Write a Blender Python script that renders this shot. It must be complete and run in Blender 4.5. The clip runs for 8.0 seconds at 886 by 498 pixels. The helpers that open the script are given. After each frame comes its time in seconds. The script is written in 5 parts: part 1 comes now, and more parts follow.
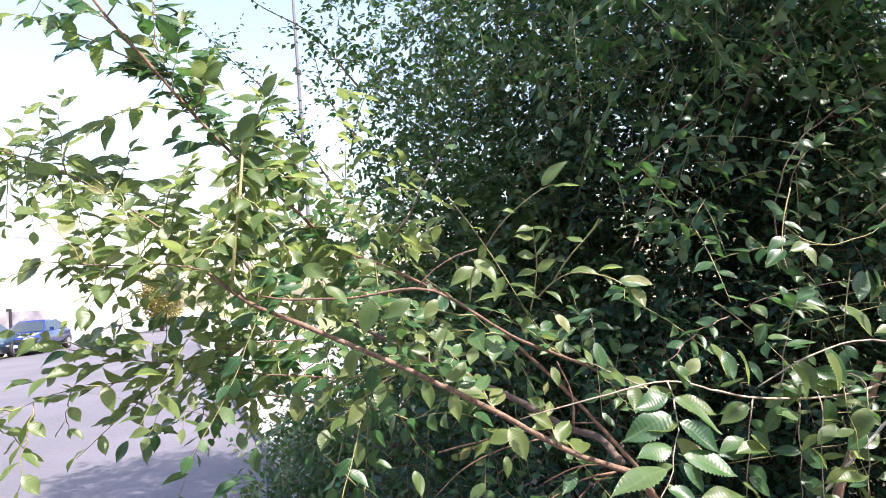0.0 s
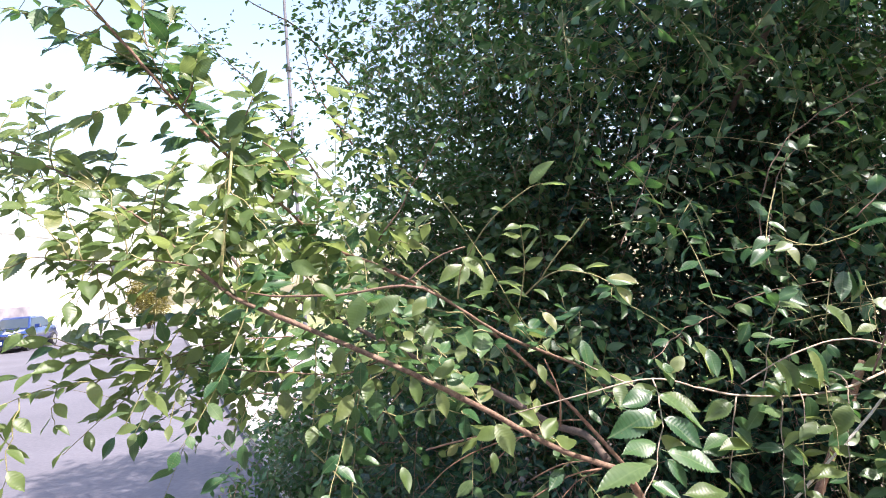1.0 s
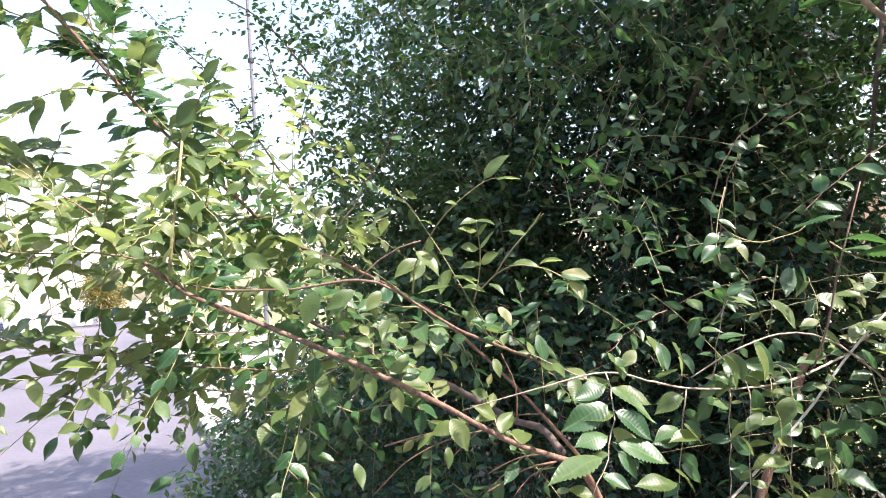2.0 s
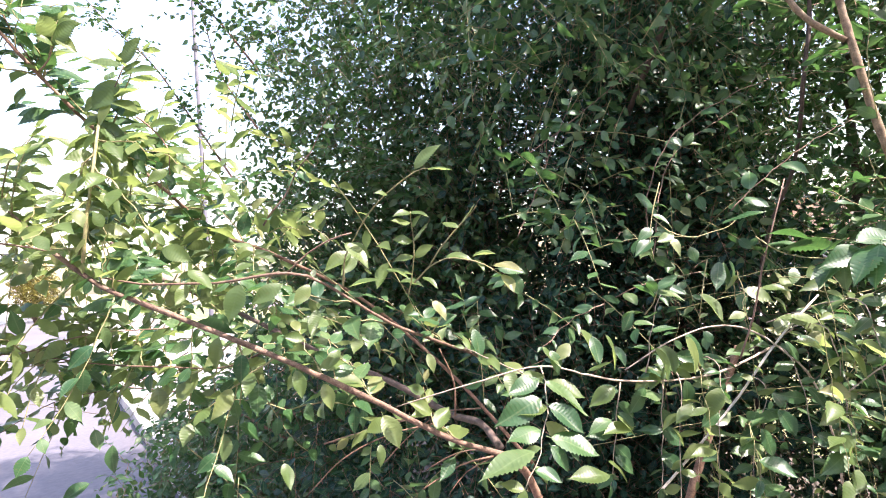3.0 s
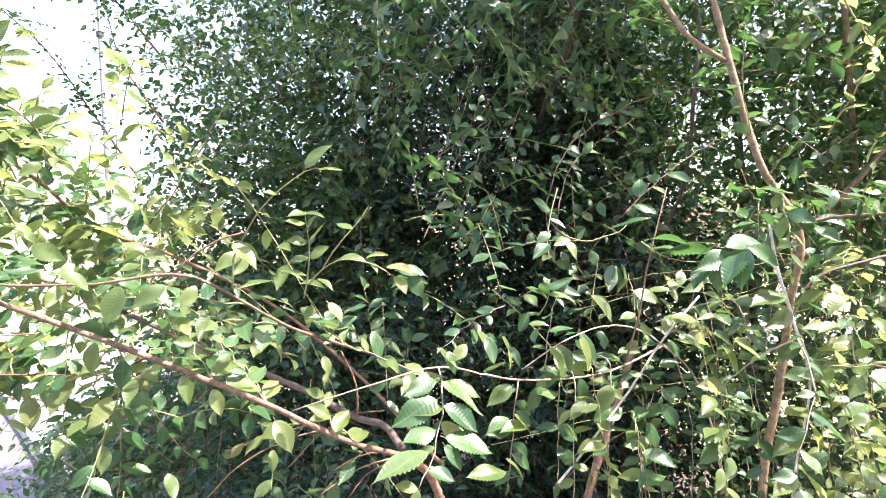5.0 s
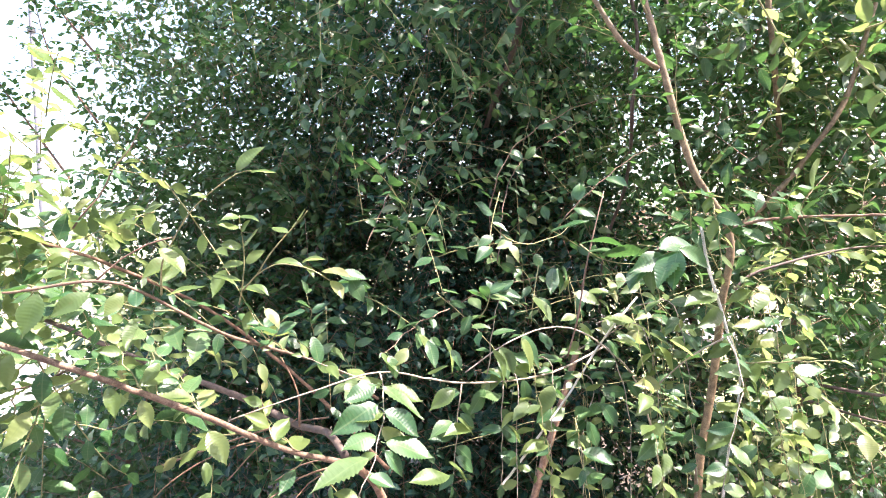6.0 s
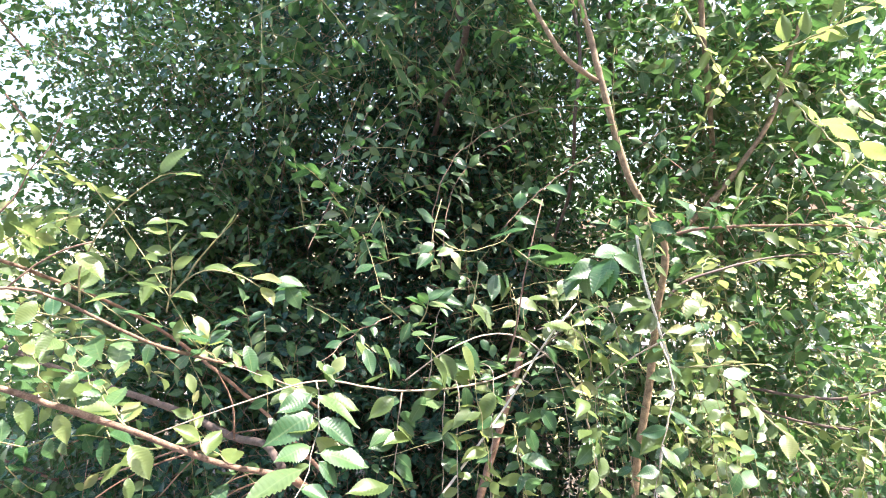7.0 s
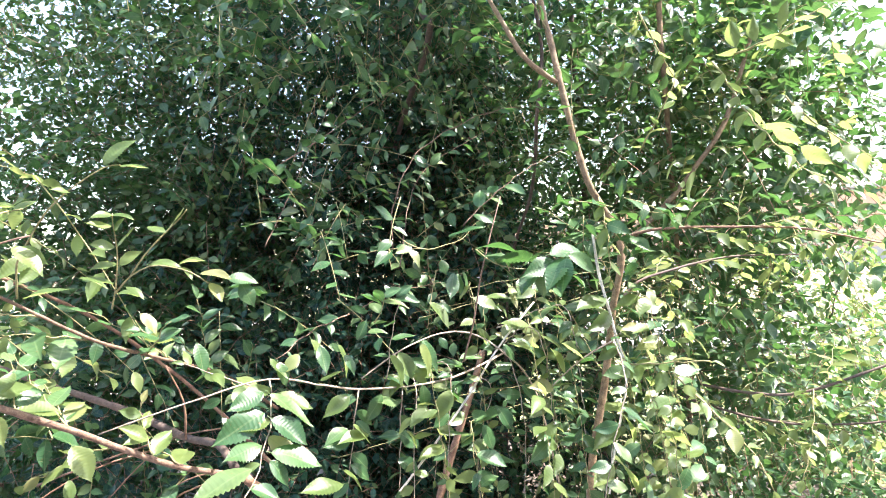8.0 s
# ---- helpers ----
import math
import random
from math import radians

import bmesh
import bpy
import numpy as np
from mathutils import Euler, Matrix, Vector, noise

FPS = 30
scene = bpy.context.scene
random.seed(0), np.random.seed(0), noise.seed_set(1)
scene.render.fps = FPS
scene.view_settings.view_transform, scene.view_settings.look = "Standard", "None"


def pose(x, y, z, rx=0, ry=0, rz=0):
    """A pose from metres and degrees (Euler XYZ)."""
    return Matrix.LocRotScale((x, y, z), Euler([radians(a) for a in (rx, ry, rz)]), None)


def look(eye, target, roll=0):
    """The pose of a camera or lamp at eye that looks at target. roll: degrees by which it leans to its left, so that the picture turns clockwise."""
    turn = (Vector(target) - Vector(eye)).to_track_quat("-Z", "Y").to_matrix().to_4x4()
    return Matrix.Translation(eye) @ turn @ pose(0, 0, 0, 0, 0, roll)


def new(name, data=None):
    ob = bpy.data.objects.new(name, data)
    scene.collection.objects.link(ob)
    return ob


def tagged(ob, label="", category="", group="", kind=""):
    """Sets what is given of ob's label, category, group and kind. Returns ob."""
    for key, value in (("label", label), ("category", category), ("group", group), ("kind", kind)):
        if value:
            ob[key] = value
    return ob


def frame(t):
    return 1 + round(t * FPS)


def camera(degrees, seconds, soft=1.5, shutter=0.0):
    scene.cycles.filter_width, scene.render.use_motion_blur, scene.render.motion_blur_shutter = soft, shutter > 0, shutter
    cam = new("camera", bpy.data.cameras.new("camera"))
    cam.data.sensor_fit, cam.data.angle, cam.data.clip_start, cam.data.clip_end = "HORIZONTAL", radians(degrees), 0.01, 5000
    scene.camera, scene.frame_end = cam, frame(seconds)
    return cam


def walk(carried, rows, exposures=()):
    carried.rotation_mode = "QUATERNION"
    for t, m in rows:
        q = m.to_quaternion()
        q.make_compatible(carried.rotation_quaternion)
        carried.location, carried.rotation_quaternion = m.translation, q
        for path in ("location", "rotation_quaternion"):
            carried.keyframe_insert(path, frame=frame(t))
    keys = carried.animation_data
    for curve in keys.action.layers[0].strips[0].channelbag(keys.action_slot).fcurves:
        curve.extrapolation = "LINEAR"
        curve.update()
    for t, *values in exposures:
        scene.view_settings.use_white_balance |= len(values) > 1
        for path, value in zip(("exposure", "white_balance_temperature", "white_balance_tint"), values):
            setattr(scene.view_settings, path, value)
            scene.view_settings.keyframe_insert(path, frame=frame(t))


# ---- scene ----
EXPO = 2.0
cam = camera(74.0, 8.0, soft=0.95)
PATH = [
    (0, (0.075, 0.156, 1.483), (0.074, 2.152, 1.603), -4.8),
    (0.5, (0.076, 0.153, 1.48), (0.079, 2.15, 1.592), -4.8),
    (1, (0.077, 0.151, 1.481), (0.109, 2.147, 1.594), -4.5),
    (2.5, (0.102, 0.163, 1.475), (0.33, 2.148, 1.549), -4.3),
    (3, (0.116, 0.172, 1.473), (0.427, 2.147, 1.536), -4.2),
    (3.5, (0.123, 0.175, 1.472), (0.498, 2.138, 1.54), -4.1),
    (4, (0.128, 0.173, 1.473), (0.539, 2.129, 1.545), -4.1),
    (4.5, (0.139, 0.168, 1.474), (0.621, 2.107, 1.545), -4.2),
    (4.7, (0.144, 0.165, 1.472), (0.66, 2.097, 1.532), -4.0),
    (6, (0.167, 0.16, 1.468), (0.887, 2.025, 1.522), -4.4),
    (6.5, (0.18, 0.158, 1.467), (0.972, 1.993, 1.53), -4.2),
    (7, (0.187, 0.156, 1.465), (1.057, 1.956, 1.533), -4.3),
    (7.5, (0.195, 0.152, 1.463), (1.126, 1.921, 1.521), -4.1),
    (8, (0.201, 0.149, 1.46), (1.17, 1.898, 1.52), -4.0),
]
walk(cam, [(t, look(eye, target, roll)) for t, eye, target, roll in PATH],
     exposures=[(0.0, EXPO - 0.45, 6500, 22), (1.2, EXPO - 0.42, 6500, 22), (3.0, EXPO + 0.05, 6650, 27), (4.5, EXPO + 0.4, 6650, 28), (6.0, EXPO + 0.47, 6650, 24), (8.0, EXPO + 0.5, 6550, 19)])

# ---- light ----
SUN_AZ, SUN_EL = 128.0, 56.0          # degrees from +y towards +x, and above the horizon
world = bpy.data.worlds.new("sky")
scene.world = world
world.use_nodes = True
wn = world.node_tree.nodes
sky = wn.new("ShaderNodeTexSky")
sky.sky_type, sky.sun_disc = "NISHITA", False
sky.sun_elevation, sky.sun_rotation = radians(SUN_EL), radians(SUN_AZ)
sky.dust_density, sky.air_density, sky.ozone_density = 2.0, 1.5, 1.0
wn["Background"].inputs["Strength"].default_value = 0.15
world.node_tree.links.new(sky.outputs[0], wn["Background"].inputs["Color"])
sun_data = bpy.data.lights.new("sun", "SUN")
sun_data.energy, sun_data.angle, sun_data.color = 5.0, radians(0.55), (1.0, 0.95, 0.86)
sun = new("sun", sun_data)
to_sun = Vector((math.sin(radians(SUN_AZ)) * math.cos(radians(SUN_EL)), math.cos(radians(SUN_AZ)) * math.cos(radians(SUN_EL)), math.sin(radians(SUN_EL))))
sun.matrix_world = look(to_sun * 30, (0, 0, 0))

rng = np.random.default_rng(7)


# ---- materials ----
def material(name):
    m = bpy.data.materials.new(name)
    m.use_nodes = True
    nt = m.node_tree
    bsdf = nt.nodes["Principled BSDF"]
    return m, nt, bsdf


def node(nt, kind, links=(), **values):
    n = nt.nodes.new(kind)
    for k, v in values.items():
        if k in n.inputs:
            n.inputs[k].default_value = v
    for src_socket, key in links:
        nt.links.new(src_socket, n.inputs[key])
    return n


def math_node(nt, op, a, b=None):
    n = nt.nodes.new("ShaderNodeMath")
    n.operation = op
    for i, v in enumerate((a, b)):
        if v is None:
            continue
        if isinstance(v, (int, float)):
            n.inputs[i].default_value = v
        else:
            nt.links.new(v, n.inputs[i])
    return n.outputs[0]


def ramp(nt, fac, stops):
    n = nt.nodes.new("ShaderNodeValToRGB")
    while len(n.color_ramp.elements) < len(stops):
        n.color_ramp.elements.new(0.5)
    for e, (p, c) in zip(n.color_ramp.elements, stops):
        e.position, e.color = p, (*c, 1)
    nt.links.new(fac, n.inputs[0])
    return n.outputs[0]


def mix_rgb(nt, kind, fac, a, b):
    n = nt.nodes.new("ShaderNodeMixRGB")
    n.blend_type = kind
    for i, v in enumerate((fac, a, b)):
        if isinstance(v, (int, float)):
            n.inputs[i].default_value = v
        elif isinstance(v, tuple):
            n.inputs[i].default_value = (*v, 1)
        else:
            nt.links.new(v, n.inputs[i])
    return n.outputs[0]


def leaf_material(name, stops, glow, per_object, rough=0.36, through_mix=0.34, shine=0.65):
    """Elm leaf: side veins raised between midrib and rim, pale midrib, blotches, light passing through."""
    m, nt, bsdf = material(name)
    uv = nt.nodes.new("ShaderNodeUVMap")
    uv.uv_map = "leaf"
    sep = node(nt, "ShaderNodeSeparateXYZ", [(uv.outputs[0], 0)])
    u, v = sep.outputs[0], sep.outputs[1]
    side = math_node(nt, "ABSOLUTE", math_node(nt, "SUBTRACT", v, 0.5))
    wave = math_node(nt, "COSINE", math_node(nt, "MULTIPLY", u, 24 * math.pi))
    vein_line = math_node(nt, "POWER", math_node(nt, "MAXIMUM", wave, 0.0), 12.0)
    rib = math_node(nt, "LESS_THAN", side, 0.014)
    if per_object:
        rnd = nt.nodes.new("ShaderNodeObjectInfo").outputs["Random"]
    else:
        rnd = nt.nodes.new("ShaderNodeNewGeometry").outputs["Random Per Island"]
    base = ramp(nt, rnd, stops)
    geo = nt.nodes.new("ShaderNodeNewGeometry")
    blot = node(nt, "ShaderNodeTexNoise", [(geo.outputs["Position"], "Vector")], Scale=90.0, Detail=3.0)
    base = mix_rgb(nt, "MULTIPLY", 0.55, base, ramp(nt, blot.outputs[0], [(0.3, (0.62, 0.68, 0.6)), (0.7, (1.15, 1.1, 1.0))]))
    lines = math_node(nt, "MAXIMUM", math_node(nt, "MULTIPLY", vein_line, 0.5), rib)
    base = mix_rgb(nt, "MIX", math_node(nt, "MULTIPLY", lines, 0.35), base, (0.18, 0.26, 0.11))
    spots = node(nt, "ShaderNodeTexNoise", [(geo.outputs["Position"], "Vector")], Scale=260.0, Detail=1.0)
    rust = ramp(nt, spots.outputs[0], [(0.69, (0, 0, 0)), (0.74, (1, 1, 1))])
    base = mix_rgb(nt, "MIX", math_node(nt, "MULTIPLY", rust, 0.5), base, (0.16, 0.11, 0.05))
    nt.links.new(base, bsdf.inputs["Base Color"])
    bsdf.inputs["Roughness"].default_value = rough
    bsdf.inputs["Specular IOR Level"].default_value = shine
    bump = node(nt, "ShaderNodeBump", [(wave, "Height")], Strength=0.1, Distance=-0.0006)
    nt.links.new(bump.outputs[0], bsdf.inputs["Normal"])
    trans = nt.nodes.new("ShaderNodeBsdfTranslucent")
    tint = mix_rgb(nt, "MIX", 0.65, base, glow)
    tint = mix_rgb(nt, "MULTIPLY", math_node(nt, "MULTIPLY", lines, 0.3), tint, (0.5, 0.5, 0.3))
    nt.links.new(tint, trans.inputs["Color"])
    nt.links.new(bump.outputs[0], trans.inputs["Normal"])
    mix = node(nt, "ShaderNodeMixShader", [(bsdf.outputs[0], 1), (trans.outputs[0], 2)])
    mix.inputs[0].default_value = through_mix
    nt.links.new(mix.outputs[0], nt.nodes["Material Output"].inputs["Surface"])
    return m


GREENS = [(0.0, (0.018, 0.066, 0.026)), (0.45, (0.034, 0.096, 0.035)), (0.8, (0.066, 0.13, 0.05)), (0.96, (0.11, 0.156, 0.066)), (1.0, (0.14, 0.165, 0.066))]
# Hedge shade put into the colour: GREENS darkened and turned bluish.
SHADE_GREENS = [(0.0, (0.006, 0.031, 0.029)), (0.6, (0.011, 0.048, 0.041)), (0.95, (0.03, 0.088, 0.045)), (1.0, (0.1, 0.14, 0.05))]
# Lit copy of GREENS: sunshine put into a paler yellow-green leaf colour.
LIT_GREENS = [(0.0, (0.06, 0.112, 0.036)), (0.5, (0.094, 0.152, 0.046)), (0.9, (0.14, 0.186, 0.065)), (1.0, (0.23, 0.22, 0.1))]
mat_leaf = leaf_material("elm_leaf", GREENS, (0.12, 0.3, 0.06), True, 0.4, 0.32, 0.62)
mat_leaf_lit = leaf_material("elm_leaf_lit_tint", LIT_GREENS, (0.38, 0.49, 0.14), True, 0.42, 0.5, 0.6)
mat_leaves_shade = leaf_material("elm_foliage_shade_tint", SHADE_GREENS, (0.06, 0.2, 0.05), False, 0.46, 0.26, 0.25)
mat_leaves_mid = leaf_material("elm_foliage_mid", GREENS, (0.12, 0.3, 0.06), False, 0.4, 0.3, 0.5)
mat_leaves_lit = leaf_material("elm_foliage_lit_tint", LIT_GREENS, (0.38, 0.49, 0.14), False, 0.42, 0.5, 0.6)


def bark_material(name, a, b, scale):
    m, nt, bsdf = material(name)
    geo = nt.nodes.new("ShaderNodeNewGeometry")
    n1 = node(nt, "ShaderNodeTexNoise", [(geo.outputs["Position"], "Vector")], Scale=scale, Detail=5.0)
    n2 = node(nt, "ShaderNodeTexNoise", [(geo.outputs["Position"], "Vector")], Scale=scale * 5, Detail=3.0)
    col = ramp(nt, n1.outputs[0], [(0.3, a), (0.7, b)])
    col = mix_rgb(nt, "MULTIPLY", 0.6, col, ramp(nt, n2.outputs[0], [(0.35, (0.55, 0.5, 0.48)), (0.65, (1.2, 1.15, 1.1))]))
    nt.links.new(col, bsdf.inputs["Base Color"])
    bsdf.inputs["Roughness"].default_value = 0.75
    bump = node(nt, "ShaderNodeBump", [(n2.outputs[0], "Height")], Strength=0.5, Distance=0.002)
    nt.links.new(bump.outputs[0], bsdf.inputs["Normal"])
    return m


mat_bark = bark_material("bark_brown", (0.13, 0.07, 0.045), (0.3, 0.19, 0.13), 60)
mat_trunk = bark_material("bark_trunk", (0.12, 0.08, 0.045), (0.28, 0.2, 0.12), 70)
mat_twig = bark_material("bark_red_twig", (0.1, 0.058, 0.04), (0.25, 0.17, 0.12), 120)
mat_green_twig = bark_material("green_twig", (0.17, 0.17, 0.07), (0.34, 0.31, 0.15), 120)
mat_pale = bark_material("bark_pale_twig", (0.24, 0.19, 0.14), (0.44, 0.38, 0.31), 120)
mat_whitish = bark_material("bark_bleached_twig", (0.5, 0.47, 0.42), (0.72, 0.69, 0.63), 120)
# Old dark bark; also stands in for shade on limbs inside the hedge.
mat_dark = bark_material("bark_old_and_shaded", (0.06, 0.045, 0.04), (0.14, 0.1, 0.08), 40)


def noise_material(name, a, b, scale, rough=0.85, bump=0.3, dist=0.01):
    m, nt, bsdf = material(name)
    geo = nt.nodes.new("ShaderNodeNewGeometry")
    n1 = node(nt, "ShaderNodeTexNoise", [(geo.outputs["Position"], "Vector")], Scale=scale, Detail=6.0)
    n2 = node(nt, "ShaderNodeTexNoise", [(geo.outputs["Position"], "Vector")], Scale=scale * 40, Detail=4.0)
    col = ramp(nt, n1.outputs[0], [(0.32, a), (0.68, b)])
    col = mix_rgb(nt, "MULTIPLY", 0.6, col, ramp(nt, n2.outputs[0], [(0.3, (0.7, 0.7, 0.7)), (0.7, (1.15, 1.15, 1.15))]))
    nt.links.new(col, bsdf.inputs["Base Color"])
    bsdf.inputs["Roughness"].default_value = rough
    bm_node = node(nt, "ShaderNodeBump", [(n2.outputs[0], "Height")], Strength=bump, Distance=dist)
    nt.links.new(bm_node.outputs[0], bsdf.inputs["Normal"])
    return m


def plain_material(name, col, rough=0.5, metal=0.0, coat=0.0):
    m, nt, bsdf = material(name)
    geo = nt.nodes.new("ShaderNodeNewGeometry")
    n1 = node(nt, "ShaderNodeTexNoise", [(geo.outputs["Position"], "Vector")], Scale=6.0, Detail=5.0)
    c = mix_rgb(nt, "MULTIPLY", 0.4, col, ramp(nt, n1.outputs[0], [(0.3, (0.75, 0.75, 0.75)), (0.7, (1.1, 1.1, 1.1))]))
    nt.links.new(c, bsdf.inputs["Base Color"])
    bsdf.inputs["Roughness"].default_value, bsdf.inputs["Metallic"].default_value = rough, metal
    bsdf.inputs["Coat Weight"].default_value = coat
    return m


mat_ground = noise_material("dry_grass_earth", (0.2, 0.19, 0.08), (0.42, 0.36, 0.2), 1.5)
mat_lawn = noise_material("thin_summer_grass", (0.09, 0.13, 0.03), (0.26, 0.25, 0.11), 2.5)
mat_soil = noise_material("leaf_litter_soil", (0.05, 0.04, 0.03), (0.12, 0.095, 0.065), 4.0)
mat_road = noise_material("worn_asphalt", (0.078, 0.075, 0.088), (0.115, 0.11, 0.128), 0.5, 0.8, 0.5, 0.006)
mat_kerb = noise_material("concrete_kerb", (0.3, 0.29, 0.28), (0.45, 0.43, 0.41), 3.0)
mat_path = noise_material("pale_paving", (0.26, 0.24, 0.235), (0.36, 0.33, 0.32), 1.0)
mat_white = noise_material("white_render", (0.75, 0.75, 0.74), (0.84, 0.84, 0.83), 0.8, 0.8, 0.1)
mat_pink = noise_material("pink_render", (0.5, 0.33, 0.26), (0.62, 0.42, 0.34), 0.8, 0.85, 0.1)
mat_fence = noise_material("grey_concrete_fence", (0.3, 0.29, 0.29), (0.45, 0.43, 0.43), 1.2)
mat_panel = noise_material("weathered_fence_panel", (0.16, 0.14, 0.17), (0.36, 0.34, 0.34), 1.6)
mat_post = plain_material("painted_steel_pole", (0.11, 0.11, 0.13), 0.6)
mat_glass = plain_material("dark_glass", (0.03, 0.04, 0.05), 0.08)
mat_blue = plain_material("blue_car_paint", (0.008, 0.026, 0.14), 0.25, 0.3, 1.0)
mat_grey = plain_material("blue_grey_car_paint", (0.03, 0.075, 0.11), 0.3, 0.4, 1.0)
mat_tyre = plain_material("tyre_rubber", (0.02, 0.02, 0.02), 0.8)
mat_rim = plain_material("wheel_metal", (0.55, 0.55, 0.57), 0.35, 0.8)
mat_lens = plain_material("headlight_lens", (0.7, 0.7, 0.72), 0.15, 0.2)
mat_plate = plain_material("plate_white", (0.8, 0.8, 0.8), 0.4)
mat_black = plain_material("black_trim", (0.02, 0.02, 0.022), 0.5)


# ---- helpers for meshes ----
def part(name, bm, mat, parent, label=""):
    me = bpy.data.meshes.new(name)
    bm.to_mesh(me)
    bm.free()
    me.materials.append(mat)
    ob = new(name, me)
    ob.parent = parent
    if label:
        ob["label"] = label
    return ob


def raw_mesh(name, verts, tris, mats, uv=None, smooth=True):
    me = bpy.data.meshes.new(name)
    n, k = len(verts), len(tris)
    me.vertices.add(n)
    me.vertices.foreach_set("co", np.asarray(verts, np.float32).ravel())
    me.loops.add(3 * k)
    me.polygons.add(k)
    me.loops.foreach_set("vertex_index", np.asarray(tris, np.int32).ravel())
    me.polygons.foreach_set("loop_start", np.arange(0, 3 * k, 3, dtype=np.int32))
    me.polygons.foreach_set("use_smooth", np.full(k, smooth))
    if uv is not None:
        layer = me.uv_layers.new(name="leaf")
        layer.data.foreach_set("uv", np.asarray(uv, np.float32)[np.asarray(tris).ravel()].ravel())
    me.update(calc_edges=True)
    me.validate()
    me.materials.append(mats)
    return me


def box(bm, x0, x1, y0, y1, z0, z1):
    m = Matrix.LocRotScale(((x0 + x1) / 2, (y0 + y1) / 2, (z0 + z1) / 2), None, (x1 - x0, y1 - y0, z1 - z0))
    return bmesh.ops.create_cube(bm, size=1, matrix=m)["verts"]


def boxes(*dims):
    bm = bmesh.new()
    for d in dims:
        box(bm, *d)
    return bm


def thing(name, label, category, at=(0, 0, 0), group="", kind=""):
    ob = new(name)
    ob.location = at
    return tagged(ob, label, category, group, kind)


def smooth_path(points, step):
    """A curve through the points (Catmull-Rom), resampled at about even steps."""
    p = np.asarray(points, float)
    p = np.vstack([2 * p[0] - p[1], p, 2 * p[-1] - p[-2]])
    out = []
    for i in range(1, len(p) - 2):
        n = max(2, int(np.linalg.norm(p[i + 1] - p[i]) / step))
        s = np.linspace(0, 1, n, endpoint=False)[:, None]
        a, b, c, d = p[i - 1], p[i], p[i + 1], p[i + 2]
        out.append(0.5 * (2 * b + (c - a) * s + (2 * a - 5 * b + 4 * c - d) * s ** 2 + (3 * b - a - 3 * c + d) * s ** 3))
    out.append(p[-2][None])
    return np.vstack(out)


def tube_arrays(path, r0, r1, sides, knots=0.0):
    n = len(path)
    tan = np.gradient(path, axis=0)
    tan /= np.linalg.norm(tan, axis=1)[:, None] + 1e-9
    ref = np.array([0.31, 0.2, 0.93])
    a = np.cross(tan, ref)
    a /= np.linalg.norm(a, axis=1)[:, None] + 1e-9
    b = np.cross(tan, a)
    r = np.linspace(r0, r1, n) * (1 + knots * rng.normal(size=n).clip(-1, 1.6))
    ang = np.linspace(0, 2 * np.pi, sides, endpoint=False)
    v = path[:, None] + r[:, None, None] * (np.cos(ang)[None, :, None] * a[:, None] + np.sin(ang)[None, :, None] * b[:, None])
    v = np.vstack([v.reshape(-1, 3), path[:1], path[-1:]])
    i, j = np.meshgrid(np.arange(n - 1), np.arange(sides), indexing="ij")
    i, j = i.ravel(), j.ravel()
    k = (j + 1) % sides
    q = np.stack([i * sides + j, i * sides + k, (i + 1) * sides + k, (i + 1) * sides + j], 1)
    t = np.vstack([q[:, [0, 1, 2]], q[:, [0, 2, 3]]])
    s = np.arange(sides)
    caps = np.vstack([np.stack([np.full(sides, n * sides), (s + 1) % sides, s], 1),
                      np.stack([np.full(sides, n * sides + 1), (n - 1) * sides + s, (n - 1) * sides + (s + 1) % sides], 1)])
    return v, np.vstack([t, caps])


def tube(name, path, r0, r1, mat, parent, label="", sides=7, knots=0.08):
    v, t = tube_arrays(path, r0, r1, sides, knots)
    ob = new(name, raw_mesh(name, v, t, mat))
    ob.parent = parent
    if label:
        ob["label"] = label
    return ob


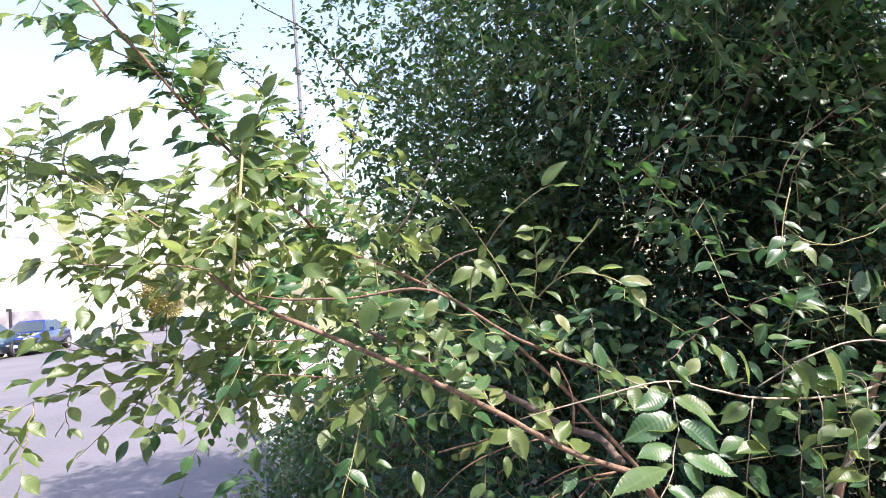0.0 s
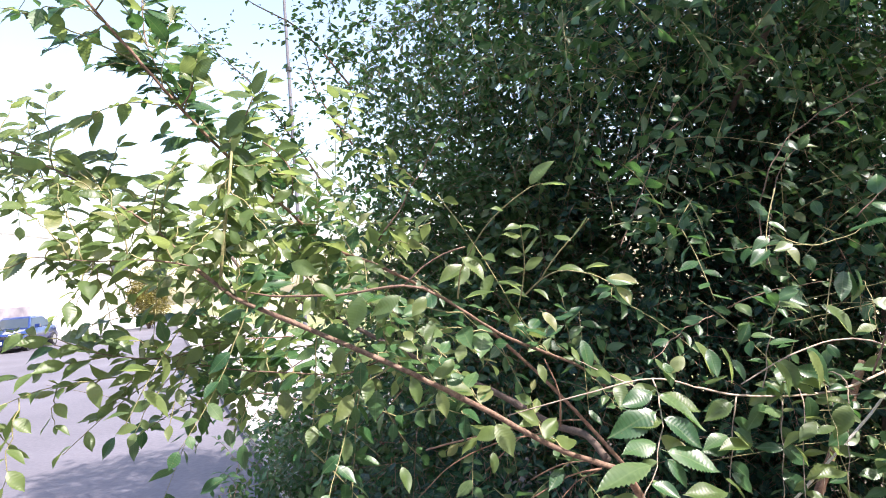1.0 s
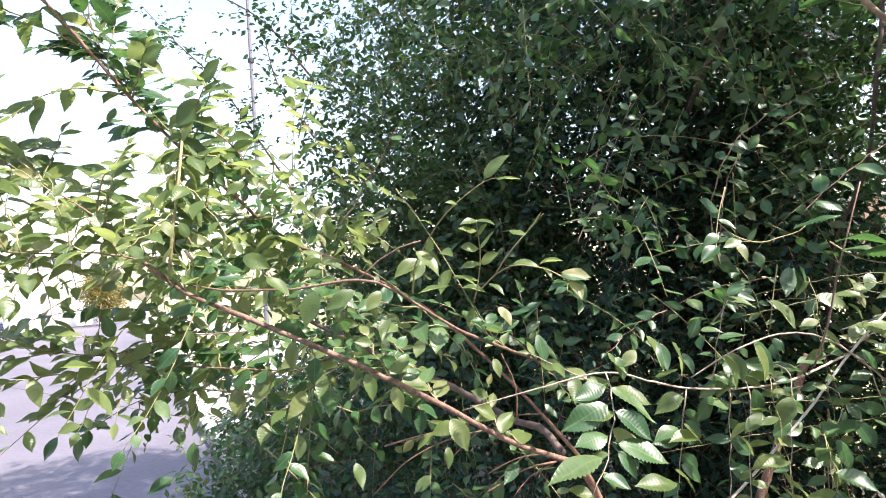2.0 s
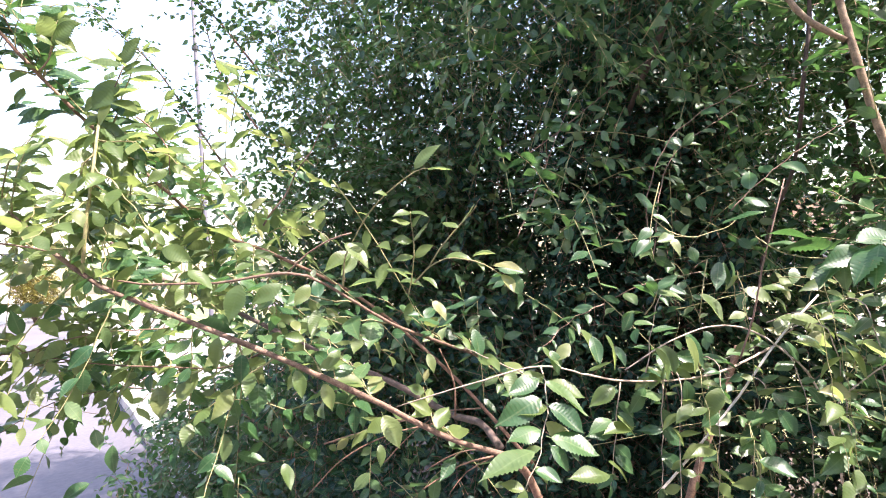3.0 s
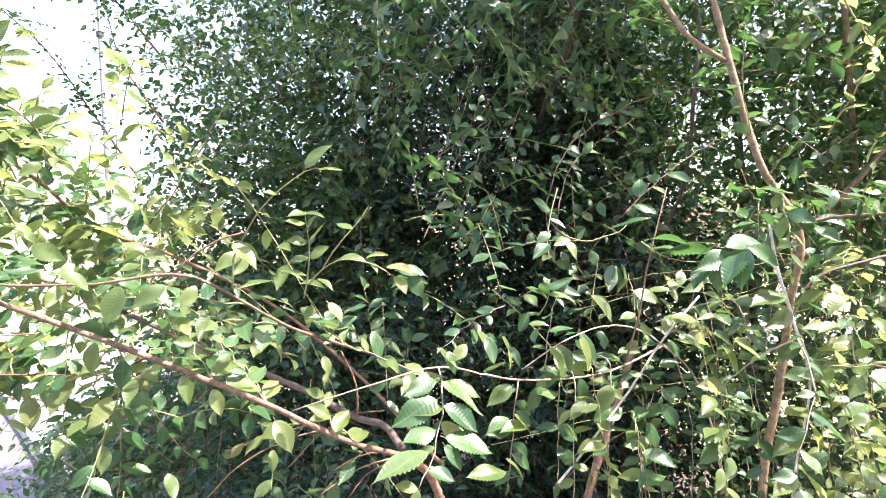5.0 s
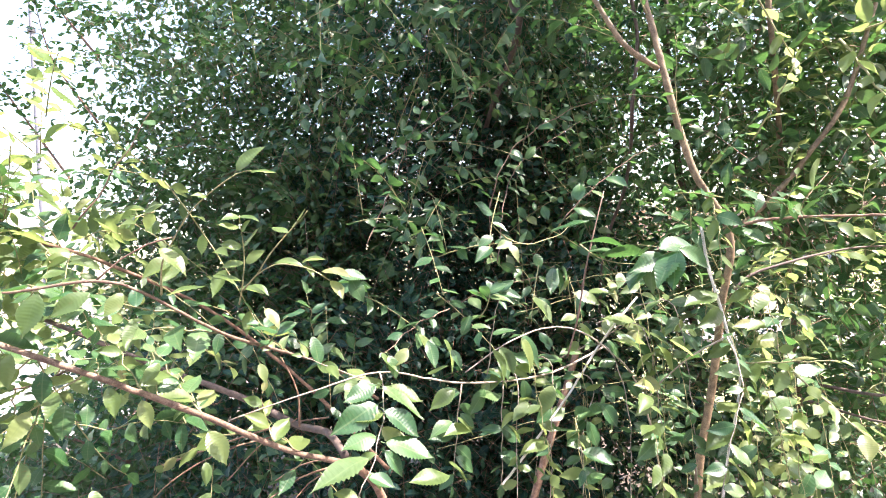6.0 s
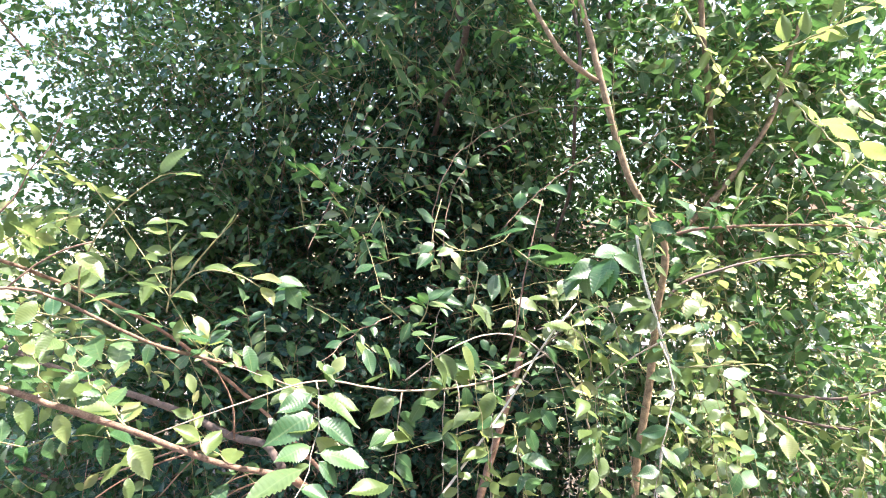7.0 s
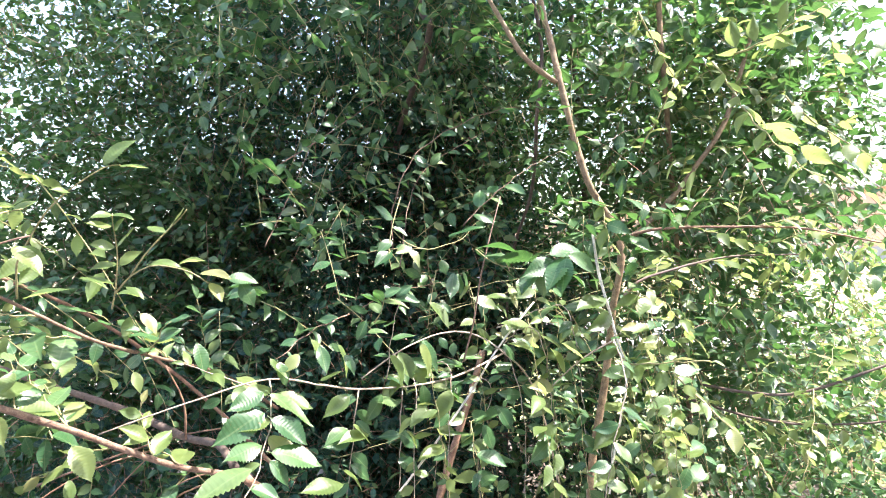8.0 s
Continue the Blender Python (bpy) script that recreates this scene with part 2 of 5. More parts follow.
# ---- leaves ----
def leaf_template(veins, bend, fold, twist, wide, pleat=0.012, inner=False, curl=0.0, stalk=True):
    """A leaf of length 1 along +x, normal +z: rows along the slanting side veins, each ending in a tooth, sunk veins with
    the blade raised between them, folded on the midrib, bent down and curled at the rim."""
    teeth = 0.07 * wide / 0.28
    n = round(2 * veins)
    cols = (-1.0, -0.55, 0.0, 0.55, 1.0) if inner else (-1.0, 0.0, 1.0)
    v, uv, tri, grid = [], [], [], []
    for i in range(n + 1):
        u = i / n
        width = wide * math.sin(math.pi * u ** 0.82) ** 0.72 * (1 - 0.22 * u ** 3) if 0 < i < n else 0.0
        row = []
        for c in cols:
            skew = 1.0 if c > 0 else 0.92
            w = c * skew * width
            if abs(c) == 1.0 and 0 < i < n:
                w *= 1 + (teeth if i % 2 == 0 else -teeth) * (1.0 if u < 0.85 else 0.4)
            x = u * 0.93 + 0.3 * abs(w) * (1 - 0.6 * u)
            if i == n:
                x = 1.0
            rim = abs(w) / wide
            z = fold * abs(w) + pleat * (1 if i % 2 else -1) * min(1.0, 1.6 * rim) * math.sin(math.pi * u) + curl * rim ** 3
            z += -bend * x * x + 0.02 * math.sin(7 * x + 2.5 * c)
            ca, sa = math.cos(twist * x), math.sin(twist * x)
            v.append((x * (1 - 0.15 * abs(bend) * x), w * ca - z * sa * 0.5, z * ca + w * sa))
            uv.append((u * veins / 12, 0.5 + w))
            row.append(len(v) - 1)
        grid.append(row)
    for p, q in zip(grid, grid[1:]):
        for k in range(len(cols) - 1):
            tri += [f for f in ((p[k], q[k], q[k + 1]), (p[k], q[k + 1], p[k + 1])) if not (p is grid[0] and f[0] == p[k] and f[2] == p[k + 1]) and not (q is grid[-1] and f[1] == q[k] and f[2] == q[k + 1])]
    if not stalk:
        return np.array(v), np.array(tri)[:, ::-1], np.array(uv)
    k = len(v)
    v += [(-0.1, 0.009, 0.012), (-0.1, -0.009, 0.012), (0.03, 0.004, 0.002), (0.03, -0.004, 0.002)]
    uv += [(0, 0.5)] * 4
    tri += [(k, k + 1, k + 2), (k + 1, k + 3, k + 2)]
    return np.array(v), np.array(tri)[:, ::-1], np.array(uv)


LEAF_SHAPES = [(0.14, 0.2, 0.12, 0.26, 0.0), (0.3, 0.3, -0.25, 0.25, -0.03), (0.05, 0.38, 0.22, 0.28, 0.02), (0.36, 0.2, 0.2, 0.24, 0.03), (-0.12, 0.24, -0.2, 0.25, -0.04), (0.22, 0.1, 0.35, 0.29, -0.05), (0.18, 0.55, -0.12, 0.25, 0.0), (0.02, 0.15, -0.4, 0.24, 0.04)]
LEAF_FINE = [leaf_template(12, b, f, t, w, 0.013, True, c) for b, f, t, w, c in LEAF_SHAPES]
LEAF_NEAR = [leaf_template(8, b, f, t, w, 0.014, False, c) for b, f, t, w, c in LEAF_SHAPES]
LEAF_MID = [leaf_template(2, b, f, t, w, 0.0, stalk=False) for b, f, t, w in [(0.2, 0.22, 0.1, 0.27), (0.36, 0.28, -0.3, 0.25), (0.05, 0.3, 0.3, 0.28), (-0.1, 0.4, -0.1, 0.26)]]
LEAF_FAR = [leaf_template(1.5, b, f, t, w, 0.0, stalk=False) for b, f, t, w in [(0.2, 0.22, 0.1, 0.29), (0.36, 0.28, -0.3, 0.27), (0.05, 0.3, 0.3, 0.3), (-0.1, 0.4, -0.1, 0.28)]]


def unit(a):
    return a / (np.linalg.norm(a, axis=-1, keepdims=True) + 1e-9)


def leaf_frames(pos, along, up, size):
    """Rows of places, growth directions, normals and lengths."""
    along = unit(np.asarray(along, float))
    side = unit(np.cross(up, along))
    nor = np.cross(along, side)
    return np.asarray(pos, float), along, side, nor, np.asarray(size, float)


def leaves_mesh(name, frames, templates, mat, parent, label="", kind="stuff"):
    """Many leaves in one mesh."""
    pos, a, s, n, size = frames
    pick = rng.integers(0, len(templates), len(pos))
    vs, ts, us, base = [], [], [], 0
    for k, (tv, tt, tu) in enumerate(templates):
        m = pick == k
        c = int(m.sum())
        if not c:
            continue
        sz = size[m][:, None, None]
        wide = rng.uniform(0.85, 1.15, c)[:, None, None]
        v = pos[m][:, None] + sz * (tv[None, :, :1] * a[m][:, None] + wide * tv[None, :, 1:2] * s[m][:, None] + tv[None, :, 2:] * n[m][:, None])
        vs.append(v.reshape(-1, 3))
        ts.append((tt[None] + base + (np.arange(c) * len(tv))[:, None, None]).reshape(-1, 3))
        us.append(np.tile(tu, (c, 1)))
        base += c * len(tv)
    ob = new(name, raw_mesh(name, np.vstack(vs), np.vstack(ts), mat, np.vstack(us)))
    ob.parent = parent
    return tagged(ob, label, kind=kind)


leaf_meshes = {}


def leaf_objects(frames, mat, parent):
    """Leaves that can be told apart: objects of their own on shared meshes."""
    if mat not in leaf_meshes:
        leaf_meshes[mat] = [raw_mesh("leaf", v, t, mat, uv) for v, t, uv in LEAF_FINE]
    for p, a, s, n, z in zip(*frames):
        ob = new("leaf", leaf_meshes[mat][int(rng.integers(0, len(LEAF_FINE)))])
        w = rng.uniform(0.88, 1.12)
        ob.matrix_world = Matrix(((a[0] * z, s[0] * z * w, n[0] * z, p[0]), (a[1] * z, s[1] * z * w, n[1] * z, p[1]), (a[2] * z, s[2] * z * w, n[2] * z, p[2]), (0, 0, 0, 1)))
        ob.parent = parent


def leaves_on(path, gap, size, start=0.1, droop=0.25, face=(0, 0, 1), spread=1.0, jitter=0.27, lead=0.7):
    """Alternate leaves in two ranks along a twig, the last one at its tip."""
    seg = np.linalg.norm(np.diff(path, axis=0), axis=1)
    run = np.concatenate([[0], np.cumsum(seg)])
    at = np.arange(start * run[-1], run[-1], gap)
    at = np.append(at * 1.0, run[-1])
    at[:-1] += rng.uniform(-0.3, 0.3, len(at) - 1) * gap
    at = at.clip(0, run[-1])
    pos = np.stack([np.interp(at, run, path[:, i]) for i in range(3)], 1)
    tan = unit(np.stack([np.interp(at, run, unit(np.gradient(path, axis=0))[:, i]) for i in range(3)], 1))
    face = np.asarray(face, float)
    side = unit(np.cross(np.broadcast_to(face, tan.shape), tan))
    sgn = np.where(np.arange(len(at)) % 2, 1.0, -1.0)[:, None]
    along = lead * tan + spread * sgn * side + np.array([0, 0, -droop]) + jitter * rng.normal(size=tan.shape)
    along[-1] = tan[-1] + np.array([0, 0, -droop * 0.5])
    up = face + 0.32 * rng.normal(size=tan.shape) + 0.2 * sgn * side
    frac = at / run[-1]
    length = size * rng.uniform(0.58, 1.25, len(at)) * (1 - 0.45 * frac ** 3)
    return leaf_frames(pos, along, up, length)


def join_frames(list_of):
    return tuple(np.concatenate([f[i] for f in list_of]) for i in range(5))


def side_twig(path, frac, length, lift, out=None, bow=0.25):
    """The path of a side twig that leaves a branch at a fraction of its run."""
    i = min(int(frac * (len(path) - 1)), len(path) - 2)
    tan = unit(path[i + 1] - path[i])
    d = rng.normal(size=3) + np.array([0, 0.75, 0]) if out is None else np.asarray(out, float) + 0.45 * rng.normal(size=3)
    d = unit(d - tan * (d @ tan) * 0.8 + tan * 0.7 + np.array([0, 0, lift]))
    s = np.linspace(0, 1, 9)[:, None]
    bend = unit(rng.normal(size=3)) * bow + np.array([0, 0, -0.15])
    p = path[i] + length * (d * s + bend * s ** 2 * 0.6)
    p[1:-1] += rng.normal(size=(7, 3)) * 0.002
    return p


# ---- ground, road and what stands beyond it ----
KERB = pose(-1.75, 6.2, 0, 0, 0, 24.8)       # local +y along the street, +x away from it


def setting(name, bm, mat, label, at=KERB):
    me = bpy.data.meshes.new(name)
    bm.to_mesh(me)
    bm.free()
    me.materials.append(mat)
    ob = new(name, me)
    ob.matrix_world = at
    return tagged(ob, label, kind="structure")


def sheet(half, cuts, z, rough):
    bm = bmesh.new()
    bmesh.ops.create_grid(bm, x_segments=cuts, y_segments=cuts, size=half)
    for v in bm.verts:
        v.co.z = z + rough * noise.noise(v.co * 0.2)
    return bm


setting("ground", sheet(900, 60, -0.06, 0.0), mat_ground, "dry sunlit earth and grass", Matrix())
setting("road", boxes((-7.4, -0.15, -60, 90, -0.05, 0.0)), mat_road, "worn pale grey asphalt road in sun")
verge = setting("verge", boxes((0.0, 3.2, -40, 0.3, -0.05, 0.1)), mat_soil, "dark leaf-strewn earth verge behind the kerb")
setting("pavement", boxes((0.0, 3.2, 0.3, 90, -0.05, 0.104)), mat_path, "pale sunlit paving beyond the end of the hedge")
setting("lawn", boxes((3.2, 7.5, -40, 90, -0.05, 0.1)), mat_lawn, "dry sunlit grass beyond the hedge")
# Unseen wall added behind the camera to cut sky fill on the hedge.
setting("sky_block_wall", boxes((-40, 40, -0.3, 0, -0.05, 7.6)), mat_fence, "unseen plain grey wall added behind the camera to block sky light", pose(0, -9, 0))
setting("pavement", boxes((7.9, 11.0, -40, 90, -0.05, 0.11)), mat_path, "pale paved footpath beyond the verge")
joint = bmesh.new()
box(joint, -0.012, 0.012, 0.0, 7.6, -0.02, 0.003)
setting("road_joint", joint, mat_soil, "dark filled joint across the asphalt", KERB @ pose(-0.2, 1.6, 0, 0, 0, 23.0))
kerb = thing("kerb", "row of grey concrete kerb stones beside the road", "kerb", kind="structure")
stone = bmesh.new()
box(stone, -0.15, 0.0, 0.005, 0.985, -0.05, 0.13)
bmesh.ops.bevel(stone, geom=[e for e in stone.edges], offset=0.012, segments=1, affect="EDGES")
first = part("kerb_stone", stone, mat_kerb, kerb)
first.matrix_world = KERB @ pose(0, -24, 0)
for i in range(1, 66):
    ob = new("kerb_stone", first.data)
    ob.parent = kerb
    ob.matrix_world = KERB @ pose(0.004 * math.sin(i * 3.1), i - 24, 0.003 * math.sin(i * 5.3))

# long white building with a band of windows, behind a fence
hall = thing("white_building", "long white rendered building with a high window band", "building")
hall.matrix_world = pose(-21.0, 24.0, 0)
part("wall", boxes((-8, 0, -22, 18, -0.05, 5.6)), mat_white, hall)
part("roof", boxes((-8.1, 0.1, -22.1, 18.1, 5.6, 5.7)), mat_white, hall, "flat white roof edge")
y0 = 10.2
win = part("window", boxes((0.004, 0.06, y0, y0 + 6.68, 3.66, 3.74), (0.004, 0.06, y0, y0 + 6.68, 4.32, 4.4),
                           *[(0.004, 0.06, y0 + 1.1 * j, y0 + 1.1 * j + 0.08, 3.74, 4.32) for j in range(7)]), mat_fence, hall, "grey window frame band")
for j in range(6):
    part("pane", boxes((0.006, 0.03, y0 + 1.1 * j + 0.08, y0 + 1.1 * (j + 1), 3.74, 4.32)), mat_glass, win)
part("door", boxes((0.004, 0.05, y0 + 2.2, y0 + 2.9, 0.3, 2.3)), mat_fence, hall)
fence = thing("concrete_fence", "grey weathered concrete panel fence with posts", "fence")
fence.matrix_world = pose(-20.3, 12.5, 0)
for k in range(7):
    part("panel", boxes((-0.05, 0.05, 2.5 * k + 0.08, 2.5 * k + 2.42, -0.05, 1.9)), mat_panel, fence)
    part("post", boxes((-0.09, 0.09, 2.5 * k - 0.08, 2.5 * k + 0.08, -0.05, 2.05)), mat_black, fence, "dark fence post")

# pink rendered building far to the other side
pink = thing("pink_building", "pale pink rendered low building", "building")
pink.matrix_world = pose(36, 20, 0, 0, 0, 28)
part("wall", boxes((0, 10, -30, 30, -0.05, 4.2)), mat_pink, pink)
part("plinth", boxes((-0.06, -0.003, -30, 30, -0.05, 0.9)), mat_fence, pink, "grey plinth")
part("roof", boxes((-0.3, 10.3, -30.3, 30.3, 4.2, 4.4)), mat_fence, pink)
# lamp pole
pole = thing("street_pole", "slim grey steel street pole with a clamp", "pole", at=(-3.93, 17.9, 0))
bm = bmesh.new()
bmesh.ops.create_cone(bm, cap_ends=True, segments=16, radius1=0.07, radius2=0.042, depth=12.0, matrix=Matrix.Translation((0, 0, 6.0 - 0.06)))
part("shaft", bm, mat_post, pole)
bm = bmesh.new()
bmesh.ops.create_cone(bm, cap_ends=True, segments=16, radius1=0.095, radius2=0.095, depth=0.12, matrix=Matrix.Translation((0, 0, 8.36)))
part("clamp", bm, mat_black, pole)
bm = bmesh.new()
bmesh.ops.create_cone(bm, cap_ends=True, segments=16, radius1=0.2, radius2=0.12, depth=0.5, matrix=Matrix.Translation((0, 0, 0.18)))
part("base", bm, mat_fence, pole)


# parked cars: front towards local -y
def car(label, paint, at):
    ob = thing("car", label, "car", group="parked cars")
    ob.matrix_world = at
    def loft(rings):
        bm = bmesh.new()
        vs = [[bm.verts.new(p) for p in ring] for ring in rings]
        for p, q in zip(vs, vs[1:]):
            for k in range(len(p)):
                n = (k + 1) % len(p)
                bm.faces.new((p[k], p[n], q[n], q[k]))
        bm.faces.new(vs[0][::-1])
        bm.faces.new(vs[-1])
        bmesh.ops.recalc_face_normals(bm, faces=bm.faces[:])
        return bm
    # hull: sections along the length (y, half width, sill, top)
    hull = []
    for y, w, z0, z1 in ((-2.2, 0.62, 0.36, 0.6), (-2.12, 0.78, 0.3, 0.7), (-1.9, 0.84, 0.24, 0.77), (-1.0, 0.86, 0.22, 0.92), (1.6, 0.86, 0.22, 0.98), (2.05, 0.82, 0.3, 0.94), (2.2, 0.7, 0.38, 0.8)):
        zm = (z0 + z1) / 2
        hull.append([(-w * 0.93, y, z0), (w * 0.93, y, z0), (w, y, zm), (w * 0.96, y, z1 - 0.05), (w * 0.8, y, z1), (-w * 0.8, y, z1), (-w * 0.96, y, z1 - 0.05), (-w, y, zm)])
    bm = loft(hull)
    for f in bm.faces:
        f.smooth = True
    part("body", bm, paint, ob)
    low = [(-0.76, -1.0, 0.92), (0.76, -1.0, 0.92), (0.76, 1.62, 0.97), (-0.76, 1.62, 0.97)]
    top = [(-0.56, -0.3, 1.36), (0.56, -0.3, 1.36), (0.56, 1.0, 1.38), (-0.56, 1.0, 1.38)]
    cap = [(-0.5, -0.2, 1.42), (0.5, -0.2, 1.42), (0.5, 0.9, 1.43), (-0.5, 0.9, 1.43)]
    part("cabin", loft([low, top, cap]), paint, ob)
    for k in range(4):
        n = (k + 1) % 4
        c0, c1, c2, c3 = (Vector(p) for p in (low[k], low[n], top[n], top[k]))
        mid = (c0 + c1 + c2 + c3) / 4
        nrm = (c1 - c0).cross(c3 - c0).normalized()
        if nrm.dot(mid - Vector((0, 0.3, 1.1))) < 0:
            nrm = -nrm
        glass = bmesh.new()
        quad = [p.lerp(mid, 0.1) for p in (c0, c1, c2, c3)]
        back = [glass.verts.new(p - nrm * 0.01) for p in quad]
        front = [glass.verts.new(p + nrm * 0.012) for p in quad]
        glass.faces.new(front)
        for m in range(4):
            glass.faces.new((back[m], back[(m + 1) % 4], front[(m + 1) % 4], front[m]))
        bmesh.ops.recalc_face_normals(glass, faces=glass.faces[:])
        part("window", glass, mat_glass, ob, "dark tinted window")
    part("bumper", boxes((-0.84, 0.84, -2.27, -2.0, 0.3, 0.5)), paint, ob)
    part("lower_grille", boxes((-0.8, 0.8, -2.24, -1.95, 0.17, 0.3)), mat_black, ob, "black lower air intake")
    part("grille", boxes((-0.4, 0.4, -2.235, -2.1, 0.56, 0.68)), mat_black, ob)
    part("number_plate", boxes((-0.26, 0.26, -2.29, -2.272, 0.36, 0.47)), mat_plate, ob, "white number plate with no legible writing")
    for s in (-1, 1):
        for k in (0.5, 0.7):
            bm = bmesh.new()
            bmesh.ops.create_uvsphere(bm, u_segments=14, v_segments=8, radius=0.1, matrix=Matrix.Translation((s * k, -2.1, 0.66)) @ Matrix.Diagonal((1, 0.9, 0.8, 1)))
            part("headlight", bm, mat_lens, ob)
        part("mirror", boxes((s * 0.95 - 0.09, s * 0.95 + 0.09, -0.72, -0.6, 0.95, 1.08)), paint, ob)
        for y in (-1.4, 1.35):
            bm = bmesh.new()
            turn = Matrix.Translation((s * 0.78, y, 0.31)) @ pose(0, 0, 0, 0, 90, 0)
            bmesh.ops.create_cone(bm, cap_ends=True, segments=24, radius1=0.31, radius2=0.31, depth=0.2, matrix=turn)
            wheel = part("wheel", bm, mat_tyre, ob)
            bm = bmesh.new()
            bmesh.ops.create_cone(bm, cap_ends=True, segments=20, radius1=0.2, radius2=0.2, depth=0.214, matrix=turn)
            part("rim", bm, mat_rim, wheel)
    return ob


car("glossy blue saloon car parked by a fence", mat_blue, pose(-18.3, 26.3, 0, 0, 0, 13.8))
car("blue-grey saloon car parked before another car", mat_grey, pose(-18.15, 22.7, 0, 0, 0, 15.8))


# ---- the elms ----
class Elm:
    """An elm and the leaves still to be hung on it."""
    def __init__(self, name, label, at):
        self.ob = thing(name, label, "shrub", at=at, group="elms of the hedge")
        self.base = Vector(at)
        self.rest, self.rest_lit, self.count = [], [], 0
        self.twigs = []

    def limb(self, name, points, r0, r1, mat, label="", sides=8):
        p = smooth_path(points, 0.02)
        p[1:-1] += rng.normal(size=(len(p) - 2, 3)) * 0.0003
        ob = tube(name, p - np.array(self.base), r0, r1, mat, self.ob, label, sides, 0.05 if sides > 8 else 0.07)
        return ob, p

    def hang(self, ob, frames, lit_tint=False, single=True):
        n = len(frames[0])
        if single and self.count + n <= 300:
            self.count += n
            shift = (frames[0] - np.array(self.base), *frames[1:])
            leaf_objects(shift, mat_leaf_lit if lit_tint else mat_leaf, ob)
        else:
            (self.rest_lit if lit_tint else self.rest).append(frames)

    def twig(self, points, gap, size, r=0.0016, mat=None, lit_tint=False, single=True, smooth=True, **kw):
        p = smooth_path(points, 0.015) if smooth else np.asarray(points)
        # slow bends and a slight zigzag from node to node
        run = np.concatenate([[0], np.cumsum(np.linalg.norm(np.diff(p, axis=0), axis=1))])
        ph = 900 * p[0]
        ends = np.sin(np.pi * np.clip(run / run[-1], 0, 1))[:, None] ** 0.5
        p = p + ends * (0.003 * np.sin(run[:, None] * (17, 13, 9) + ph) + 0.0016 * np.sin(run[:, None] * np.pi / gap + ph * 1.7))
        if single:
            ob = tube("twig", p - np.array(self.base), r, r * 0.45, mat or mat_green_twig, self.ob, "", 5, 0.12)
        else:
            ob = None
            self.twigs.append(tube_arrays(p - np.array(self.base), r, r * 0.45, 4, 0.0))
        self.hang(ob, leaves_on(p, gap, size, **kw), lit_tint, single)
        return p

    def sprays(self, path, n, length, gap, size, lift=0.1, out=None, start=0.1, end=1.0, lit_tint=False, single=True, **kw):
        for k in range(n):
            f = start + (end - start) * (k + rng.uniform(0.1, 0.9)) / n
            p = side_twig(path, f, length * rng.uniform(0.6, 1.3), lift, out)
            self.twig(p, gap, size, 0.0013, None, lit_tint, single, False, **kw)

    def cloud(self, count, place, size, lit_tint=False, per=9, length=0.2):
        f, root, d, ln = spray_cloud(count, place, size, per, length)
        (self.rest_lit if lit_tint else self.rest).append(f)
        s = np.linspace(0, 1, 5)[:, None]
        for r, dd, l in zip(root, d, ln):
            self.twigs.append(tube_arrays(r - np.array(self.base) + l * (dd * s + np.array([0, 0, -0.25]) * s ** 2), 0.0013, 0.0006, 4))

    def bare(self, points, r, mat):
        p = smooth_path(points, 0.012)
        tube("twig", p - np.array(self.base), r, r * 0.5, mat, self.ob, "", 5, 0.1)

    def leaves(self, pairs, facing=(0.1, -0.75, 0.65), lit_tint=False):
        """Single leaves, each from its stalk to its tip."""
        p = np.array(pairs, float)
        v = p[1::2] - p[0::2]
        up = np.asarray(facing, float) + 0.2 * rng.normal(size=v.shape)
        f = leaf_frames(p[0::2] - np.array(self.base), v, up, np.linalg.norm(v, axis=1) * 1.04)
        leaf_objects(f, mat_leaf_lit if lit_tint else mat_leaf, self.ob)

    def finish(self):
        shift = np.array(self.base)
        for frames, mat, nm in ((self.rest, mat_leaves_mid, "foliage"), (self.rest_lit, mat_leaves_lit, "lit_tint_foliage")):
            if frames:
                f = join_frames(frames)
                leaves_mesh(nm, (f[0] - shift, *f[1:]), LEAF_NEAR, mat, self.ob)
        if self.twigs:
            vs, ts, b = [], [], 0
            for v, t in self.twigs:
                vs.append(v)
                ts.append(t + b)
                b += len(v)
            ob = new("brushwood", raw_mesh("brushwood", np.vstack(vs), np.vstack(ts), mat_green_twig))
            ob.parent = self.ob
            tagged(ob, kind="stuff")


def spray_cloud(count, place, size, per=11, length=0.26):
    """Sprays (twigs with leaves in two ranks); place(n) gives n places."""
    root = place(count)
    d = unit(rng.normal(size=(count, 3)) + np.array([0, -0.25, -0.25]))
    face = unit(np.array([0.1, -0.15, 0.9]) + 0.45 * rng.normal(size=(count, 3)))
    s = (np.arange(per) + 0.5) / per
    ln = length * rng.uniform(0.6, 1.4, count)[:, None, None]
    p = root[:, None] + ln * (d[:, None] * s[None, :, None] + np.array([0, 0, -0.25]) * (s ** 2)[None, :, None])
    side = unit(np.cross(face, d))[:, None] * np.where(np.arange(per) % 2, 1.0, -1.0)[None, :, None]
    along = 0.5 * d[:, None] + side + np.array([0, 0, -0.3]) + 0.35 * rng.normal(size=p.shape)
    up = face[:, None] + 0.4 * rng.normal(size=p.shape)
    z = size * rng.uniform(0.65, 1.25, (count, per))
    return leaf_frames(p.reshape(-1, 3), along.reshape(-1, 3), up.reshape(-1, 3), z.ravel()), root, d, ln[:, 0, 0]


